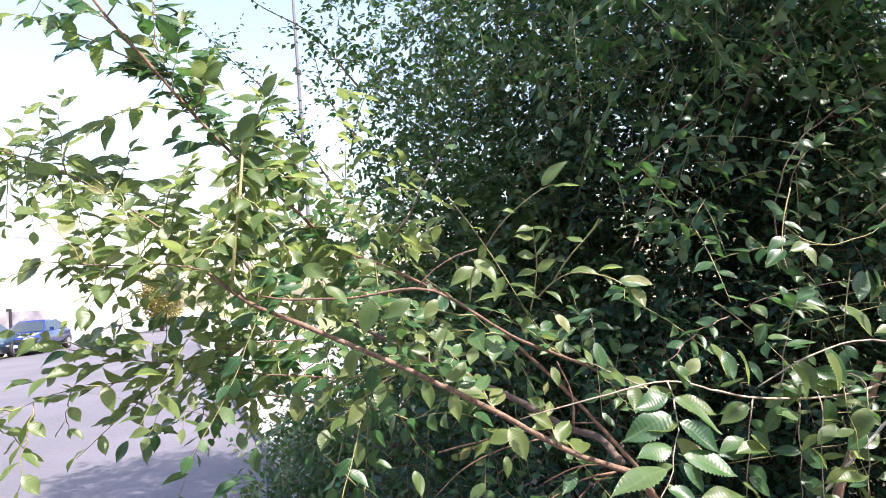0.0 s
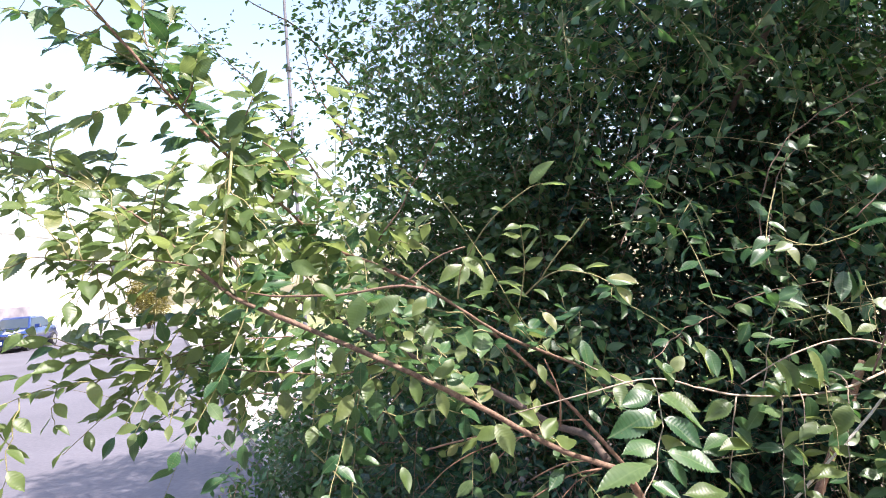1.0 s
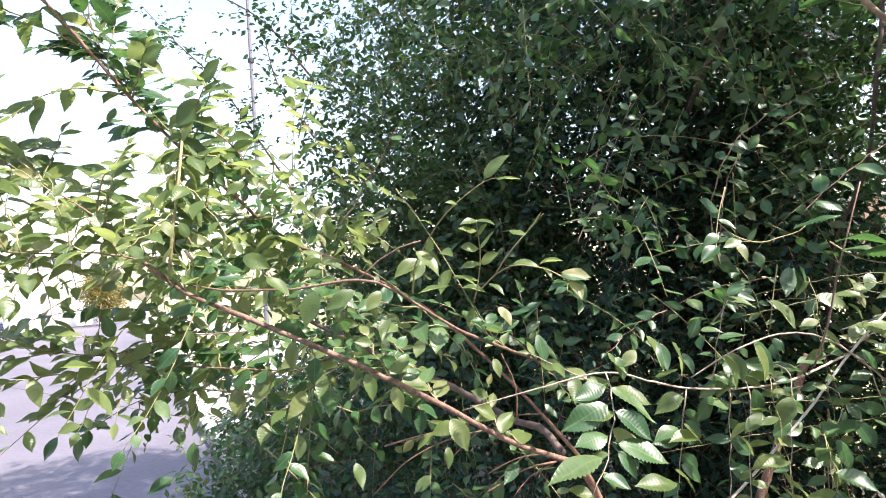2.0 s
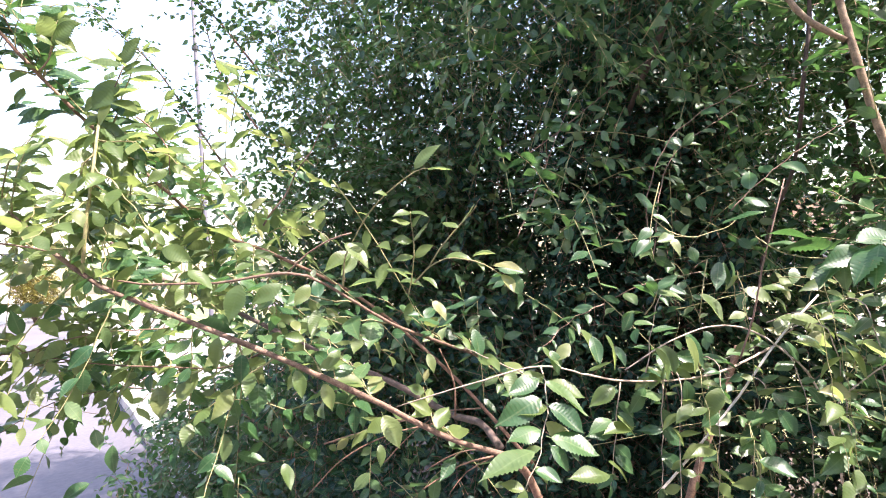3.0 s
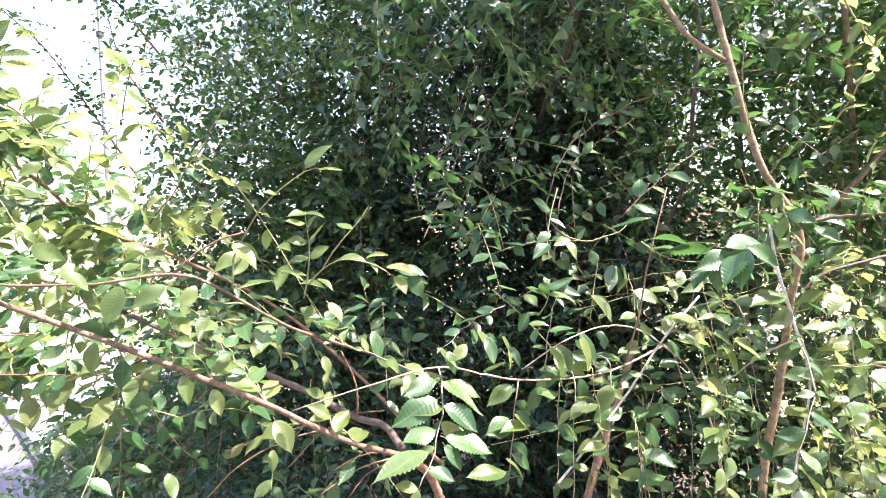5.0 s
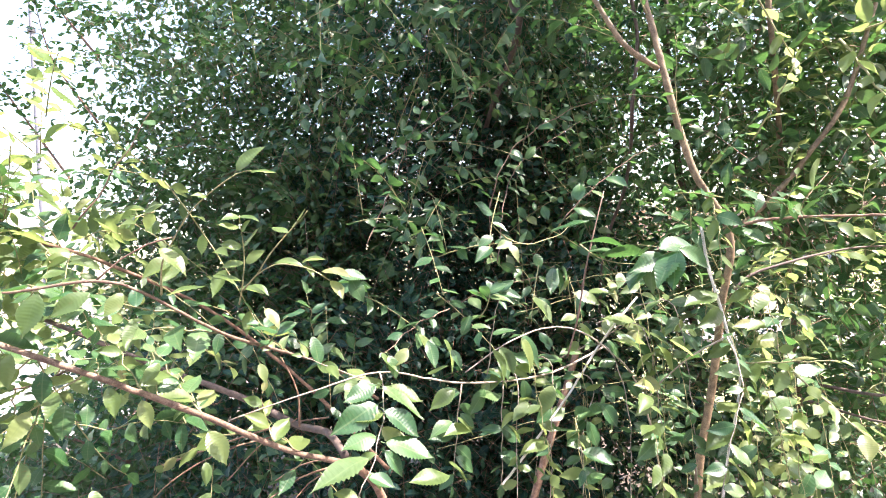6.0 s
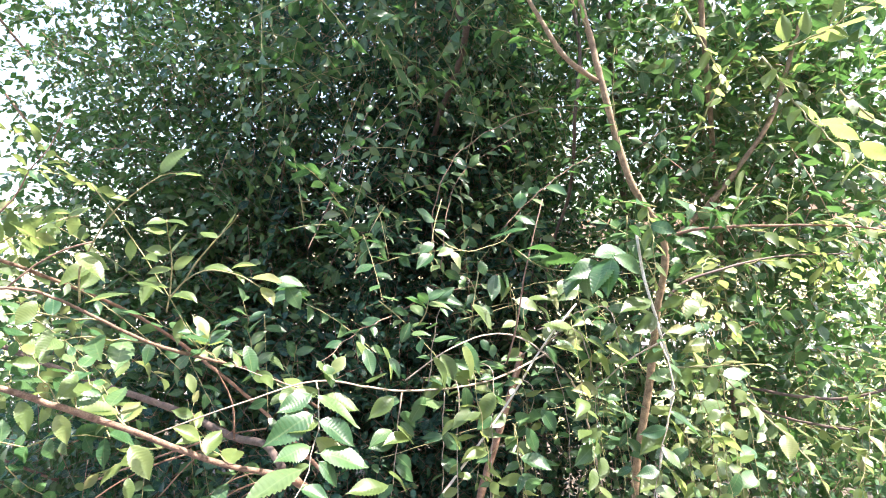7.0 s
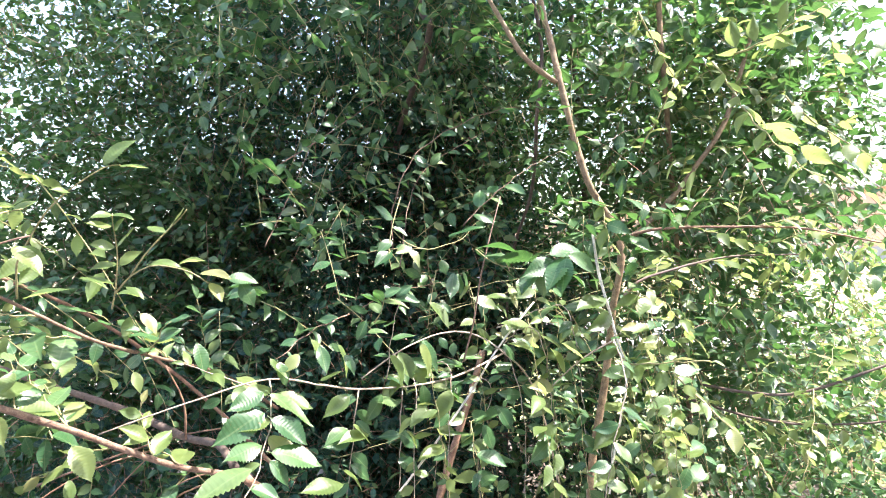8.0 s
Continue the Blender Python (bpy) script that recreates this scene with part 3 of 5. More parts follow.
def blob(cx, cy, cz, rx, ry, rz, hollow=0.0):
    def place(n):
        v = unit(rng.normal(size=(n, 3)))
        r = (hollow ** 3 + (1 - hollow ** 3) * rng.random((n, 1))) ** (1 / 3)
        lump = 1 + 0.16 * np.sin(3.1 * v[:, :1] * 2 + cx) * np.cos(4.3 * v[:, 2:] * 1.5 + cy)
        q = np.array([cx, cy, cz]) + v * r * lump * np.array([rx, ry, rz])
        q[:, 2] = np.abs(q[:, 2] - 0.12) + 0.12
        return q
    return place


# -- the leaning elm whose long boughs reach over the road --
a = Elm("elm", "leaning elm with long leafy boughs over the road", (0.62, 1.45, 0.1))
_, stem = a.limb("trunk", [(0.62, 1.45, 0.02), (0.6, 1.35, 0.5), (0.448, 1.287, 1.000), (0.369, 1.179, 1.136)], 0.0089, 0.0078, mat_bark)
_, b1 = a.limb("bough", [(0.369, 1.179, 1.136), (0.253, 1.125, 1.197), (0.136, 1.070, 1.281), (0.039, 1.026, 1.346), (-0.017, 1.024, 1.377), (-0.124, 1.041, 1.430), (-0.229, 1.058, 1.481), (-0.298, 1.074, 1.535)], 0.0047, 0.0034, mat_twig, "red-brown bough lit by the sun")
_, b1a = a.limb("bough", [(-0.298, 1.074, 1.535), (-0.377, 1.100, 1.611), (-0.523, 1.144, 1.705), (-0.634, 1.181, 1.761), (-0.777, 1.237, 1.817)], 0.0018, 0.0010, mat_twig)
_, b1b = a.limb("bough", [(-0.298, 1.074, 1.535), (-0.345, 1.053, 1.549), (-0.440, 1.053, 1.555), (-0.565, 1.072, 1.573)], 0.0014, 0.0008, mat_twig)
_, b2 = a.limb("bough", [(0.582, 1.794, 0.906), (0.382, 1.829, 1.161), (0.157, 1.714, 1.391), (-0.039, 1.506, 1.523), (-0.133, 1.333, 1.572), (-0.192, 1.228, 1.644), (-0.259, 1.163, 1.720), (-0.319, 1.119, 1.797), (-0.369, 1.084, 1.871), (-0.424, 1.059, 1.949), (-0.482, 1.044, 2.037)], 0.0056, 0.0021, mat_bark, "long rising brown bough")
_, b2a = a.limb("bough", [(-0.319, 1.119, 1.797), (-0.371, 1.112, 1.910), (-0.381, 1.124, 2.044)], 0.0011, 0.0007, mat_bark)
_, b2b = a.limb("bough", [(-0.259, 1.163, 1.720), (-0.237, 1.100, 1.724), (-0.229, 1.050, 1.650), (-0.237, 1.040, 1.580), (-0.249, 1.050, 1.516)], 0.0022, 0.0026, mat_green_twig, "pale green upright shoot")
_, b3 = a.limb("bough", [(0.538, 1.680, 1.131), (0.383, 1.421, 1.269), (0.247, 1.166, 1.351), (0.166, 1.043, 1.398), (0.081, 0.979, 1.461), (0.033, 0.958, 1.481), (-0.062, 0.988, 1.475), (-0.171, 1.038, 1.481), (-0.228, 1.057, 1.494)], 0.0039, 0.0014, mat_twig, "red-brown bough")
_, b3a = a.limb("bough", [(0.033, 0.958, 1.481), (0.061, 0.956, 1.504), (0.090, 0.945, 1.519), (0.119, 0.935, 1.526)], 0.0011, 0.0011, mat_twig, "bare red shoot")
_, b4 = a.limb("bough", [(-0.010, 1.034, 1.374), (-0.083, 1.116, 1.346), (-0.177, 1.166, 1.347), (-0.289, 1.185, 1.360), (-0.398, 1.214, 1.380)], 0.0016, 0.0010, mat_twig)
_, b5 = a.limb("bough", [(0.363, 1.239, 1.136), (0.348, 1.328, 1.159), (0.301, 1.428, 1.161), (0.196, 1.524, 1.217), (0.016, 1.670, 1.291), (-0.223, 1.762, 1.421), (-0.415, 1.756, 1.529), (-0.485, 1.751, 1.612)], 0.0077, 0.0043, mat_dark, "old grey-brown bough")
_, b6 = a.limb("bough", [(-0.184, 1.212, 1.407), (-0.305, 1.182, 1.408), (-0.386, 1.163, 1.390), (-0.461, 1.142, 1.401), (-0.550, 1.121, 1.429)], 0.0012, 0.0007, mat_twig)
_, b7 = a.limb("bough", [(-0.313, 1.225, 1.366), (-0.446, 1.165, 1.366), (-0.540, 1.115, 1.364), (-0.591, 1.095, 1.352), (-0.675, 1.087, 1.318)], 0.0011, 0.0006, mat_green_twig)
_, b8 = a.limb("bough", [(-0.202, 1.366, 1.348), (-0.283, 1.319, 1.306), (-0.406, 1.289, 1.290), (-0.497, 1.272, 1.243)], 0.0011, 0.0006, mat_twig)

for pts, r in (([(0.016, 1.753, 1.038), (0.136, 1.628, 1.093), (0.277, 1.490, 1.150), (0.361, 1.385, 1.175)], 0.0026), ([(0.160, 1.559, 1.033), (0.234, 1.492, 1.117), (0.303, 1.417, 1.176)], 0.0014), ([(0.235, 1.344, 1.076), (0.288, 1.279, 1.122), (0.341, 1.226, 1.141)], 0.0016),
               ([(0.336, 1.179, 1.141), (0.273, 1.159, 1.139), (0.206, 1.140, 1.115)], 0.0018), ([(0.331, 1.179, 1.139), (0.286, 1.170, 1.123), (0.252, 1.161, 1.094)], 0.0014), ([(0.255, 1.174, 1.211), (0.159, 1.195, 1.194), (0.078, 1.228, 1.152), (0.011, 1.262, 1.086)], 0.0015), ([(0.290, 1.276, 1.193), (0.288, 1.251, 1.261), (0.262, 1.227, 1.328)], 0.002)):
    a.limb("bare_twig", pts, r, r * 0.6, mat_bark)

kw = dict(gap=0.021, size=0.05, droop=0.08, face=(0.1, -0.4, 0.85))
for path, n, ln, lift in ((b1a, 16, 0.12, 0.1), (b1b, 5, 0.1, 0.1), (b2a, 6, 0.1, 0.1), (b2b, 6, 0.12, 0.2), (b3, 8, 0.11, 0.15), (b1, 10, 0.12, 0.0), (b2, 20, 0.13, 0.3)):
    a.sprays(path, n, ln, lift=lift, start=0.62 if path is b2 else 0.08, lit_tint=rng.random() < 0.5, **kw)
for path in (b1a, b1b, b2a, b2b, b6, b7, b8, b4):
    a.hang(None, leaves_on(path, 0.03, 0.048, 0.15), lit_tint=True, single=False)
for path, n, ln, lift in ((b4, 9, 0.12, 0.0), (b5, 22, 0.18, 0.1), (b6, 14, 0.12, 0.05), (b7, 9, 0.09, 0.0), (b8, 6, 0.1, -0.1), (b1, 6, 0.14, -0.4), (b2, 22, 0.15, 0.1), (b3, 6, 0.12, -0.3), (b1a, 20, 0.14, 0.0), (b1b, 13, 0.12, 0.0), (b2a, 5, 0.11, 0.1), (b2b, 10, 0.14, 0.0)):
    a.sprays(path, n, ln, lift=lift, start=0.6 if path is b2 else 0.4 if path is b5 else 0.1, single=False, lit_tint=any(path is q for q in (b6, b7, b1a, b1b, b2b)), **kw)
# hanging leafy twigs below the boughs
for k in range(9):
    path = (b1, b4, b5, b2)[k % 4]
    i = int(rng.uniform(0.15, 0.9) * (len(path) - 1))
    p0 = path[i]
    ln = rng.uniform(0.15, 0.4)
    s = np.linspace(0, 1, 9)[:, None]
    d = np.array([rng.normal() * 0.3, rng.normal() * 0.3, -0.9])
    a.twig(p0 + ln * (s * d + s ** 2 * rng.normal(size=3) * 0.15), 0.026, 0.044, 0.0012, None, False, False, False, face=(0.3, -0.8, 0.5), spread=0.8)
# leafy depth behind and below the boughs
a.cloud(85, blob(-0.22, 1.45, 1.56, 0.34, 0.3, 0.28), 0.045, True)
a.cloud(12, blob(-0.05, 1.3, 1.3, 0.38, 0.22, 0.2), 0.042)
a.cloud(10, blob(0.2, 1.75, 0.9, 0.4, 0.3, 0.35), 0.045)
for pts, size in (([(-0.328, 1.118, 1.803), (-0.379, 1.098, 1.809), (-0.429, 1.088, 1.803), (-0.481, 1.080, 1.768)], 0.052), ([(-0.382, 1.084, 1.876), (-0.462, 1.061, 1.923), (-0.533, 1.049, 1.951), (-0.594, 1.048, 1.965)], 0.05), ([(-0.249, 1.164, 1.718), (-0.213, 1.140, 1.778), (-0.177, 1.116, 1.837)], 0.055),
                  ([(-0.319, 1.119, 1.797), (-0.301, 1.097, 1.832), (-0.279, 1.084, 1.871)], 0.05), ([(-0.372, 1.100, 1.615), (-0.345, 1.077, 1.664), (-0.315, 1.065, 1.696)], 0.052), ([(-0.279, 1.105, 1.525), (-0.257, 1.081, 1.585), (-0.235, 1.068, 1.645)], 0.05), ([(-0.193, 1.229, 1.634), (-0.189, 1.194, 1.711), (-0.166, 1.180, 1.777)], 0.05),
                  ([(-0.475, 1.125, 1.688), (-0.536, 1.122, 1.745), (-0.609, 1.120, 1.779)], 0.042)):
    a.twig(pts, 0.026, size, 0.0015, mat_green_twig, True, False, True, droop=0.3)
# single leaves that stand out
a.leaves([(0.114, 0.876, 1.509), (0.138, 0.862, 1.491), (-0.026, 0.958, 1.471), (-0.043, 0.946, 1.424), (0.028, 0.948, 1.467), (-0.014, 0.934, 1.448), (0.061, 0.949, 1.464), (0.042, 0.935, 1.440), (-0.062, 0.982, 1.404), (-0.072, 0.970, 1.364), (0.032, 0.996, 1.349), (0.041, 0.983, 1.312), (0.068, 0.997, 1.327), (0.078, 0.984, 1.292), (0.144, 0.970, 1.282), (0.163, 0.957, 1.240), (0.138, 0.992, 1.238), (0.139, 0.979, 1.211)], lit_tint=True)
a.leaves([(0.009, 0.993, 1.228), (0.018, 0.980, 1.195), (0.092, 0.984, 1.373), (0.074, 0.970, 1.349), (0.212, 0.985, 1.356), (0.219, 0.972, 1.332), (0.067, 0.981, 1.430), (0.057, 0.968, 1.392), (0.162, 0.978, 1.475), (0.196, 0.963, 1.468), (0.119, 0.976, 1.502), (0.078, 0.962, 1.483), (-0.097, 0.978, 1.476), (-0.108, 0.964, 1.449), (0.223, 0.981, 1.428), (0.243, 0.967, 1.405), (-0.093, 0.977, 1.494), (-0.061, 0.963, 1.467), (0.123, 0.976, 1.501), (0.102, 0.963, 1.473), (-0.123, 0.975, 1.524), (-0.085, 0.961, 1.507)], lit_tint=True)
a.leaves([(-0.544, 1.111, 1.425), (-0.588, 1.096, 1.415), (-0.553, 1.072, 1.578), (-0.592, 1.059, 1.536), (-0.377, 1.141, 1.418), (-0.381, 1.124, 1.457), (-0.463, 1.110, 1.445), (-0.412, 1.096, 1.418), (-0.531, 1.252, 1.246), (-0.553, 1.239, 1.210), (-0.495, 1.252, 1.243), (-0.500, 1.240, 1.199), (-0.490, 1.272, 1.249), (-0.488, 1.259, 1.219), (-0.405, 1.271, 1.264), (-0.400, 1.258, 1.236), (-0.304, 1.191, 1.257), (-0.293, 1.178, 1.225), (-0.271, 1.173, 1.234), (-0.274, 1.160, 1.190), (-0.308, 1.176, 1.178), (-0.349, 1.162, 1.161), (-0.183, 1.117, 1.326), (-0.177, 1.105, 1.279), (-0.191, 1.116, 1.347), (-0.195, 1.102, 1.321), (-0.209, 1.059, 1.460), (-0.264, 1.044, 1.457)])
a.leaves([(-0.359, 1.126, 1.671), (-0.408, 1.109, 1.705), (-0.310, 1.115, 1.858), (-0.271, 1.098, 1.890), (-0.338, 1.114, 1.880), (-0.303, 1.100, 1.861), (-0.453, 1.119, 1.796), (-0.480, 1.106, 1.753), (-0.463, 1.118, 1.803), (-0.508, 1.105, 1.773), (-0.395, 1.113, 1.888), (-0.448, 1.098, 1.884), (-0.226, 1.118, 1.808), (-0.258, 1.102, 1.827), (-0.216, 1.118, 1.807), (-0.192, 1.101, 1.838), (-0.211, 1.119, 1.801), (-0.156, 1.103, 1.810), (-0.201, 1.116, 1.849), (-0.184, 1.100, 1.867), (-0.265, 1.122, 1.745), (-0.236, 1.106, 1.766), (-0.346, 1.119, 1.785), (-0.356, 1.106, 1.757), (-0.380, 1.113, 1.887), (-0.420, 1.096, 1.922)], lit_tint=True)
# leafy upright shoots at the tip of the rising bough
for pts in ([(-0.253, 1.100, 1.691), (-0.233, 1.100, 1.732), (-0.213, 1.090, 1.765), (-0.192, 1.080, 1.801)],
            [(-0.306, 1.080, 1.795), (-0.293, 1.080, 1.811), (-0.285, 1.080, 1.834), (-0.269, 1.070, 1.855)],
            [(-0.192, 1.120, 1.736), (-0.172, 1.120, 1.719), (-0.147, 1.110, 1.684), (-0.146, 1.110, 1.643)]):
    a.bare(pts, 0.0016, mat_twig)
a.leaves([(-0.192, 1.080, 1.801), (-0.242, 1.068, 1.808), (-0.188, 1.070, 1.801), (-0.165, 1.058, 1.837), (-0.205, 1.090, 1.783), (-0.243, 1.078, 1.740), (-0.212, 1.090, 1.760), (-0.169, 1.078, 1.767), (-0.215, 1.090, 1.751), (-0.175, 1.078, 1.733), (-0.194, 1.080, 1.795), (-0.161, 1.068, 1.800), (-0.281, 1.070, 1.828), (-0.251, 1.058, 1.865), (-0.281, 1.070, 1.827), (-0.301, 1.058, 1.847), (-0.217, 1.090, 1.749), (-0.236, 1.078, 1.718), (-0.174, 1.120, 1.719), (-0.131, 1.108, 1.727), (-0.161, 1.120, 1.701), (-0.189, 1.108, 1.685), (-0.148, 1.110, 1.682), (-0.110, 1.098, 1.672), (-0.233, 1.100, 1.732), (-0.263, 1.088, 1.721), (-0.237, 1.100, 1.723), (-0.200, 1.088, 1.699)], (0.1, -0.8, 0.5), True)
a.leaves([(-0.146, 1.110, 1.660), (-0.107, 1.098, 1.640), (-0.147, 1.110, 1.652), (-0.177, 1.098, 1.630), (-0.265, 1.100, 1.687), (-0.291, 1.088, 1.702), (-0.266, 1.100, 1.663), (-0.231, 1.088, 1.663), (-0.270, 1.100, 1.647), (-0.297, 1.088, 1.638), (-0.273, 1.100, 1.622), (-0.239, 1.088, 1.615), (-0.276, 1.100, 1.602), (-0.296, 1.088, 1.590), (-0.288, 1.100, 1.575), (-0.254, 1.088, 1.564), (-0.245, 1.100, 1.707), (-0.270, 1.088, 1.683), (-0.277, 1.070, 1.839), (-0.248, 1.058, 1.823)], (0.1, -0.8, 0.5), True)
a.finish()

# -- the near elm with bowed and hanging shoots --
b = Elm("elm", "elm with bowed pale shoots and hanging leafy twigs", (0.95, 1.75, 0.1))
b.limb("trunk", [(0.95, 1.75, 0.02), (0.93, 1.7, 0.6), (1.129, 1.626, 1.204)], 0.016, 0.009, mat_bark)
_, bow = b.limb("shoot", [(1.160, 1.525, 1.214), (0.883, 1.315, 1.216), (0.772, 1.254, 1.220), (0.664, 1.193, 1.235), (0.556, 1.131, 1.258), (0.484, 1.090, 1.281), (0.385, 1.028, 1.315), (0.273, 1.019, 1.301), (0.168, 1.050, 1.273)], 0.0032, 0.0009, mat_pale, "bare pale bowed shoot")
_, arch = b.limb("shoot", [(1.104, 1.270, 0.866), (0.936, 1.124, 1.185), (0.830, 1.087, 1.294), (0.769, 1.097, 1.333), (0.713, 1.105, 1.338), (0.624, 1.086, 1.321), (0.554, 1.103, 1.280)], 0.0024, 0.0012, mat_pale, "arched pale shoot")
_, white = b.limb("shoot", [(0.635, 1.181, 1.036), (0.703, 1.164, 1.110), (0.784, 1.138, 1.208), (0.853, 1.120, 1.299), (0.939, 1.115, 1.375)], 0.0024, 0.0019, mat_whitish, "straight pale bare shoot")
_, red = b.limb("shoot", [(0.707, 1.018, 1.297), (0.715, 0.989, 1.365), (0.723, 0.970, 1.439), (0.739, 0.959, 1.503), (0.774, 0.971, 1.570)], 0.0016, 0.001, mat_twig, "red-brown upright shoot")
face = (0.08, -0.65, 0.75)
tw = [
    ([(0.385, 1.028, 1.315), (0.371, 0.970, 1.276), (0.346, 0.933, 1.221), (0.317, 0.916, 1.180)], 0.030, 0.058),
    ([(0.558, 1.132, 1.256), (0.540, 1.126, 1.182), (0.521, 1.122, 1.087)], 0.034, 0.055),
    ([(0.669, 1.193, 1.232), (0.651, 1.178, 1.149), (0.639, 1.174, 1.048)], 0.034, 0.054),
    ([(0.806, 1.274, 1.214), (0.786, 1.259, 1.136), (0.746, 1.236, 1.026)], 0.034, 0.054),
    ([(0.636, 1.192, 1.253), (0.640, 1.167, 1.343), (0.657, 1.143, 1.409)], 0.034, 0.053),
    ([(0.931, 0.893, 1.317), (0.919, 0.857, 1.248), (0.878, 0.848, 1.167), (0.847, 0.857, 1.065)], 0.031, 0.059),
    ([(0.672, 1.131, 1.238), (0.654, 1.121, 1.141), (0.642, 1.120, 1.033)], 0.032, 0.053),
    ([(0.738, 1.117, 1.256), (0.721, 1.106, 1.161), (0.698, 1.101, 1.025)], 0.032, 0.053),
    ([(0.847, 1.078, 1.271), (0.849, 1.058, 1.167), (0.834, 1.049, 1.007)], 0.032, 0.052),
    ([(0.901, 1.047, 1.310), (0.901, 1.029, 1.184), (0.884, 1.021, 1.003)], 0.032, 0.052),
    ([(0.970, 1.042, 1.346), (0.962, 1.017, 1.208), (0.948, 1.010, 0.990)], 0.032, 0.052),
    ([(0.828, 1.125, 1.213), (0.789, 1.116, 1.125), (0.772, 1.106, 1.004)], 0.032, 0.052),
    ([(0.389, 1.120, 1.286), (0.322, 1.067, 1.322), (0.276, 1.046, 1.350)], 0.034, 0.053),
]
for k, (pts, gap, size) in enumerate(tw):
    if k == 3 or 5 < k < 12:
        x, y, z = pts[0]
        pts = [(x + 0.05 * math.sin(k * 2.3), y + 0.2, z - 0.03), (x, y + 0.06, z + 0.02), *pts]
    b.twig(pts, gap, size * 0.9, 0.0014, mat_pale, k % 3 == 0, face=face, spread=1.1, droop=0.1, start=0.06, jitter=0.35, lead=0.3)
# long thin shoots through the shaded middle
for pts, gap, size in [
    ([(0.734, 1.310, 1.465), (0.785, 1.351, 1.601), (0.878, 1.395, 1.708), (1.118, 1.488, 1.835)], 0.04, 0.045),
    ([(0.538, 1.494, 1.721), (0.713, 1.537, 1.838), (0.899, 1.580, 1.963), (1.156, 1.621, 2.112)], 0.045, 0.045),
    ([(0.461, 1.356, 1.524), (0.536, 1.398, 1.653), (0.592, 1.422, 1.752), (0.638, 1.437, 1.840)], 0.03, 0.045),
    ([(0.597, 1.264, 1.379), (0.490, 1.165, 1.365), (0.409, 1.087, 1.334)], 0.05, 0.04),
    ([(-0.006, 1.053, 1.553), (0.044, 1.029, 1.620), (0.101, 0.995, 1.696)], 0.05, 0.032),
    ([(0.632, 1.285, 1.388), (0.683, 1.256, 1.413), (0.799, 1.248, 1.427)], 0.05, 0.042),
    ([(0.693, 1.248, 1.504), (0.696, 1.243, 1.585), (0.756, 1.229, 1.700), (0.868, 1.199, 1.770), (0.975, 1.161, 1.792), (1.051, 1.131, 1.783)], 0.045, 0.046),
    ([(0.795, 1.133, 1.537), (0.857, 1.119, 1.590), (0.937, 1.107, 1.646), (1.054, 1.098, 1.698)], 0.03, 0.046),
]:
    b.twig(pts, gap * 0.8, size, 0.0013, mat_twig, face=(0, -0.5, 0.85), droop=0.4)
for k in range(18):
    x, y, z = (rng.uniform(0.98, 1.22), rng.uniform(0.86, 1.0), rng.uniform(1.2, 1.42)) if k < 9 else (rng.uniform(0.7, 1.0), rng.uniform(0.97, 1.15), rng.uniform(1.15, 1.42))
    b.twig([(x + 0.1, y + 0.2, z - 0.05), (x, y + 0.05, z + 0.02), (x - 0.02, y, z - 0.08), (x + 0.02 * math.sin(k), y - 0.03, z - 0.5)], 0.032, 0.05, 0.0009, None, k % 3 > 0, False, True, start=0.3, face=face, spread=1.1, droop=0.05, jitter=0.38, lead=0.25)
# the thicket of hanging twigs in the sun
for k in range(22):
    s = np.linspace(0, 1, 9)[:, None]
    p0 = np.array([rng.uniform(0.84, 1.5), rng.uniform(1.15, 1.6), rng.uniform(1.0, 1.42)])
    p0[1] -= 0.25 * max(0, p0[0] - 0.9)
    d = np.array([rng.normal() * 0.25, rng.normal() * 0.2 - 0.15, -0.9])
    ln = rng.uniform(0.25, 0.6)
    b.twig(np.stack([p0 + (0.2 * rng.normal(), rng.uniform(0.1, 0.3), rng.uniform(-0.15, 0.1)), p0 + (0.04 * rng.normal(), 0.08, 0.03), p0, p0 + 0.5 * ln * d + (0.03 * rng.normal(), 0, 0), p0 + ln * d]), 0.033, 0.047, 0.0009, None, k % 3 == 0, False, True, start=0.35, face=face, spread=1.1, droop=0.05, jitter=0.38, lead=0.25)
b.cloud(55, blob(1.05, 1.7, 2.0, 0.5, 0.25, 0.5), 0.044, False, 10, 0.26)
b.cloud(36, blob(0.72, 1.6, 2.15, 0.3, 0.22, 0.26), 0.043, False, 9, 0.22)
b.cloud(26, blob(0.4, 1.95, 2.25, 0.35, 0.25, 0.3), 0.043, False, 9, 0.22)
b.cloud(8, blob(0.6, 1.5, 1.6, 0.25, 0.15, 0.2), 0.043, False, 8, 0.2)
b.cloud(5, blob(*(0.429, 1.302, 1.521), 0.17, 0.08, 0.11), 0.042, False, 8, 0.17)
b.cloud(3, blob(*(0.456, 1.348, 1.430), 0.2, 0.08, 0.1), 0.045, False, 8, 0.17)
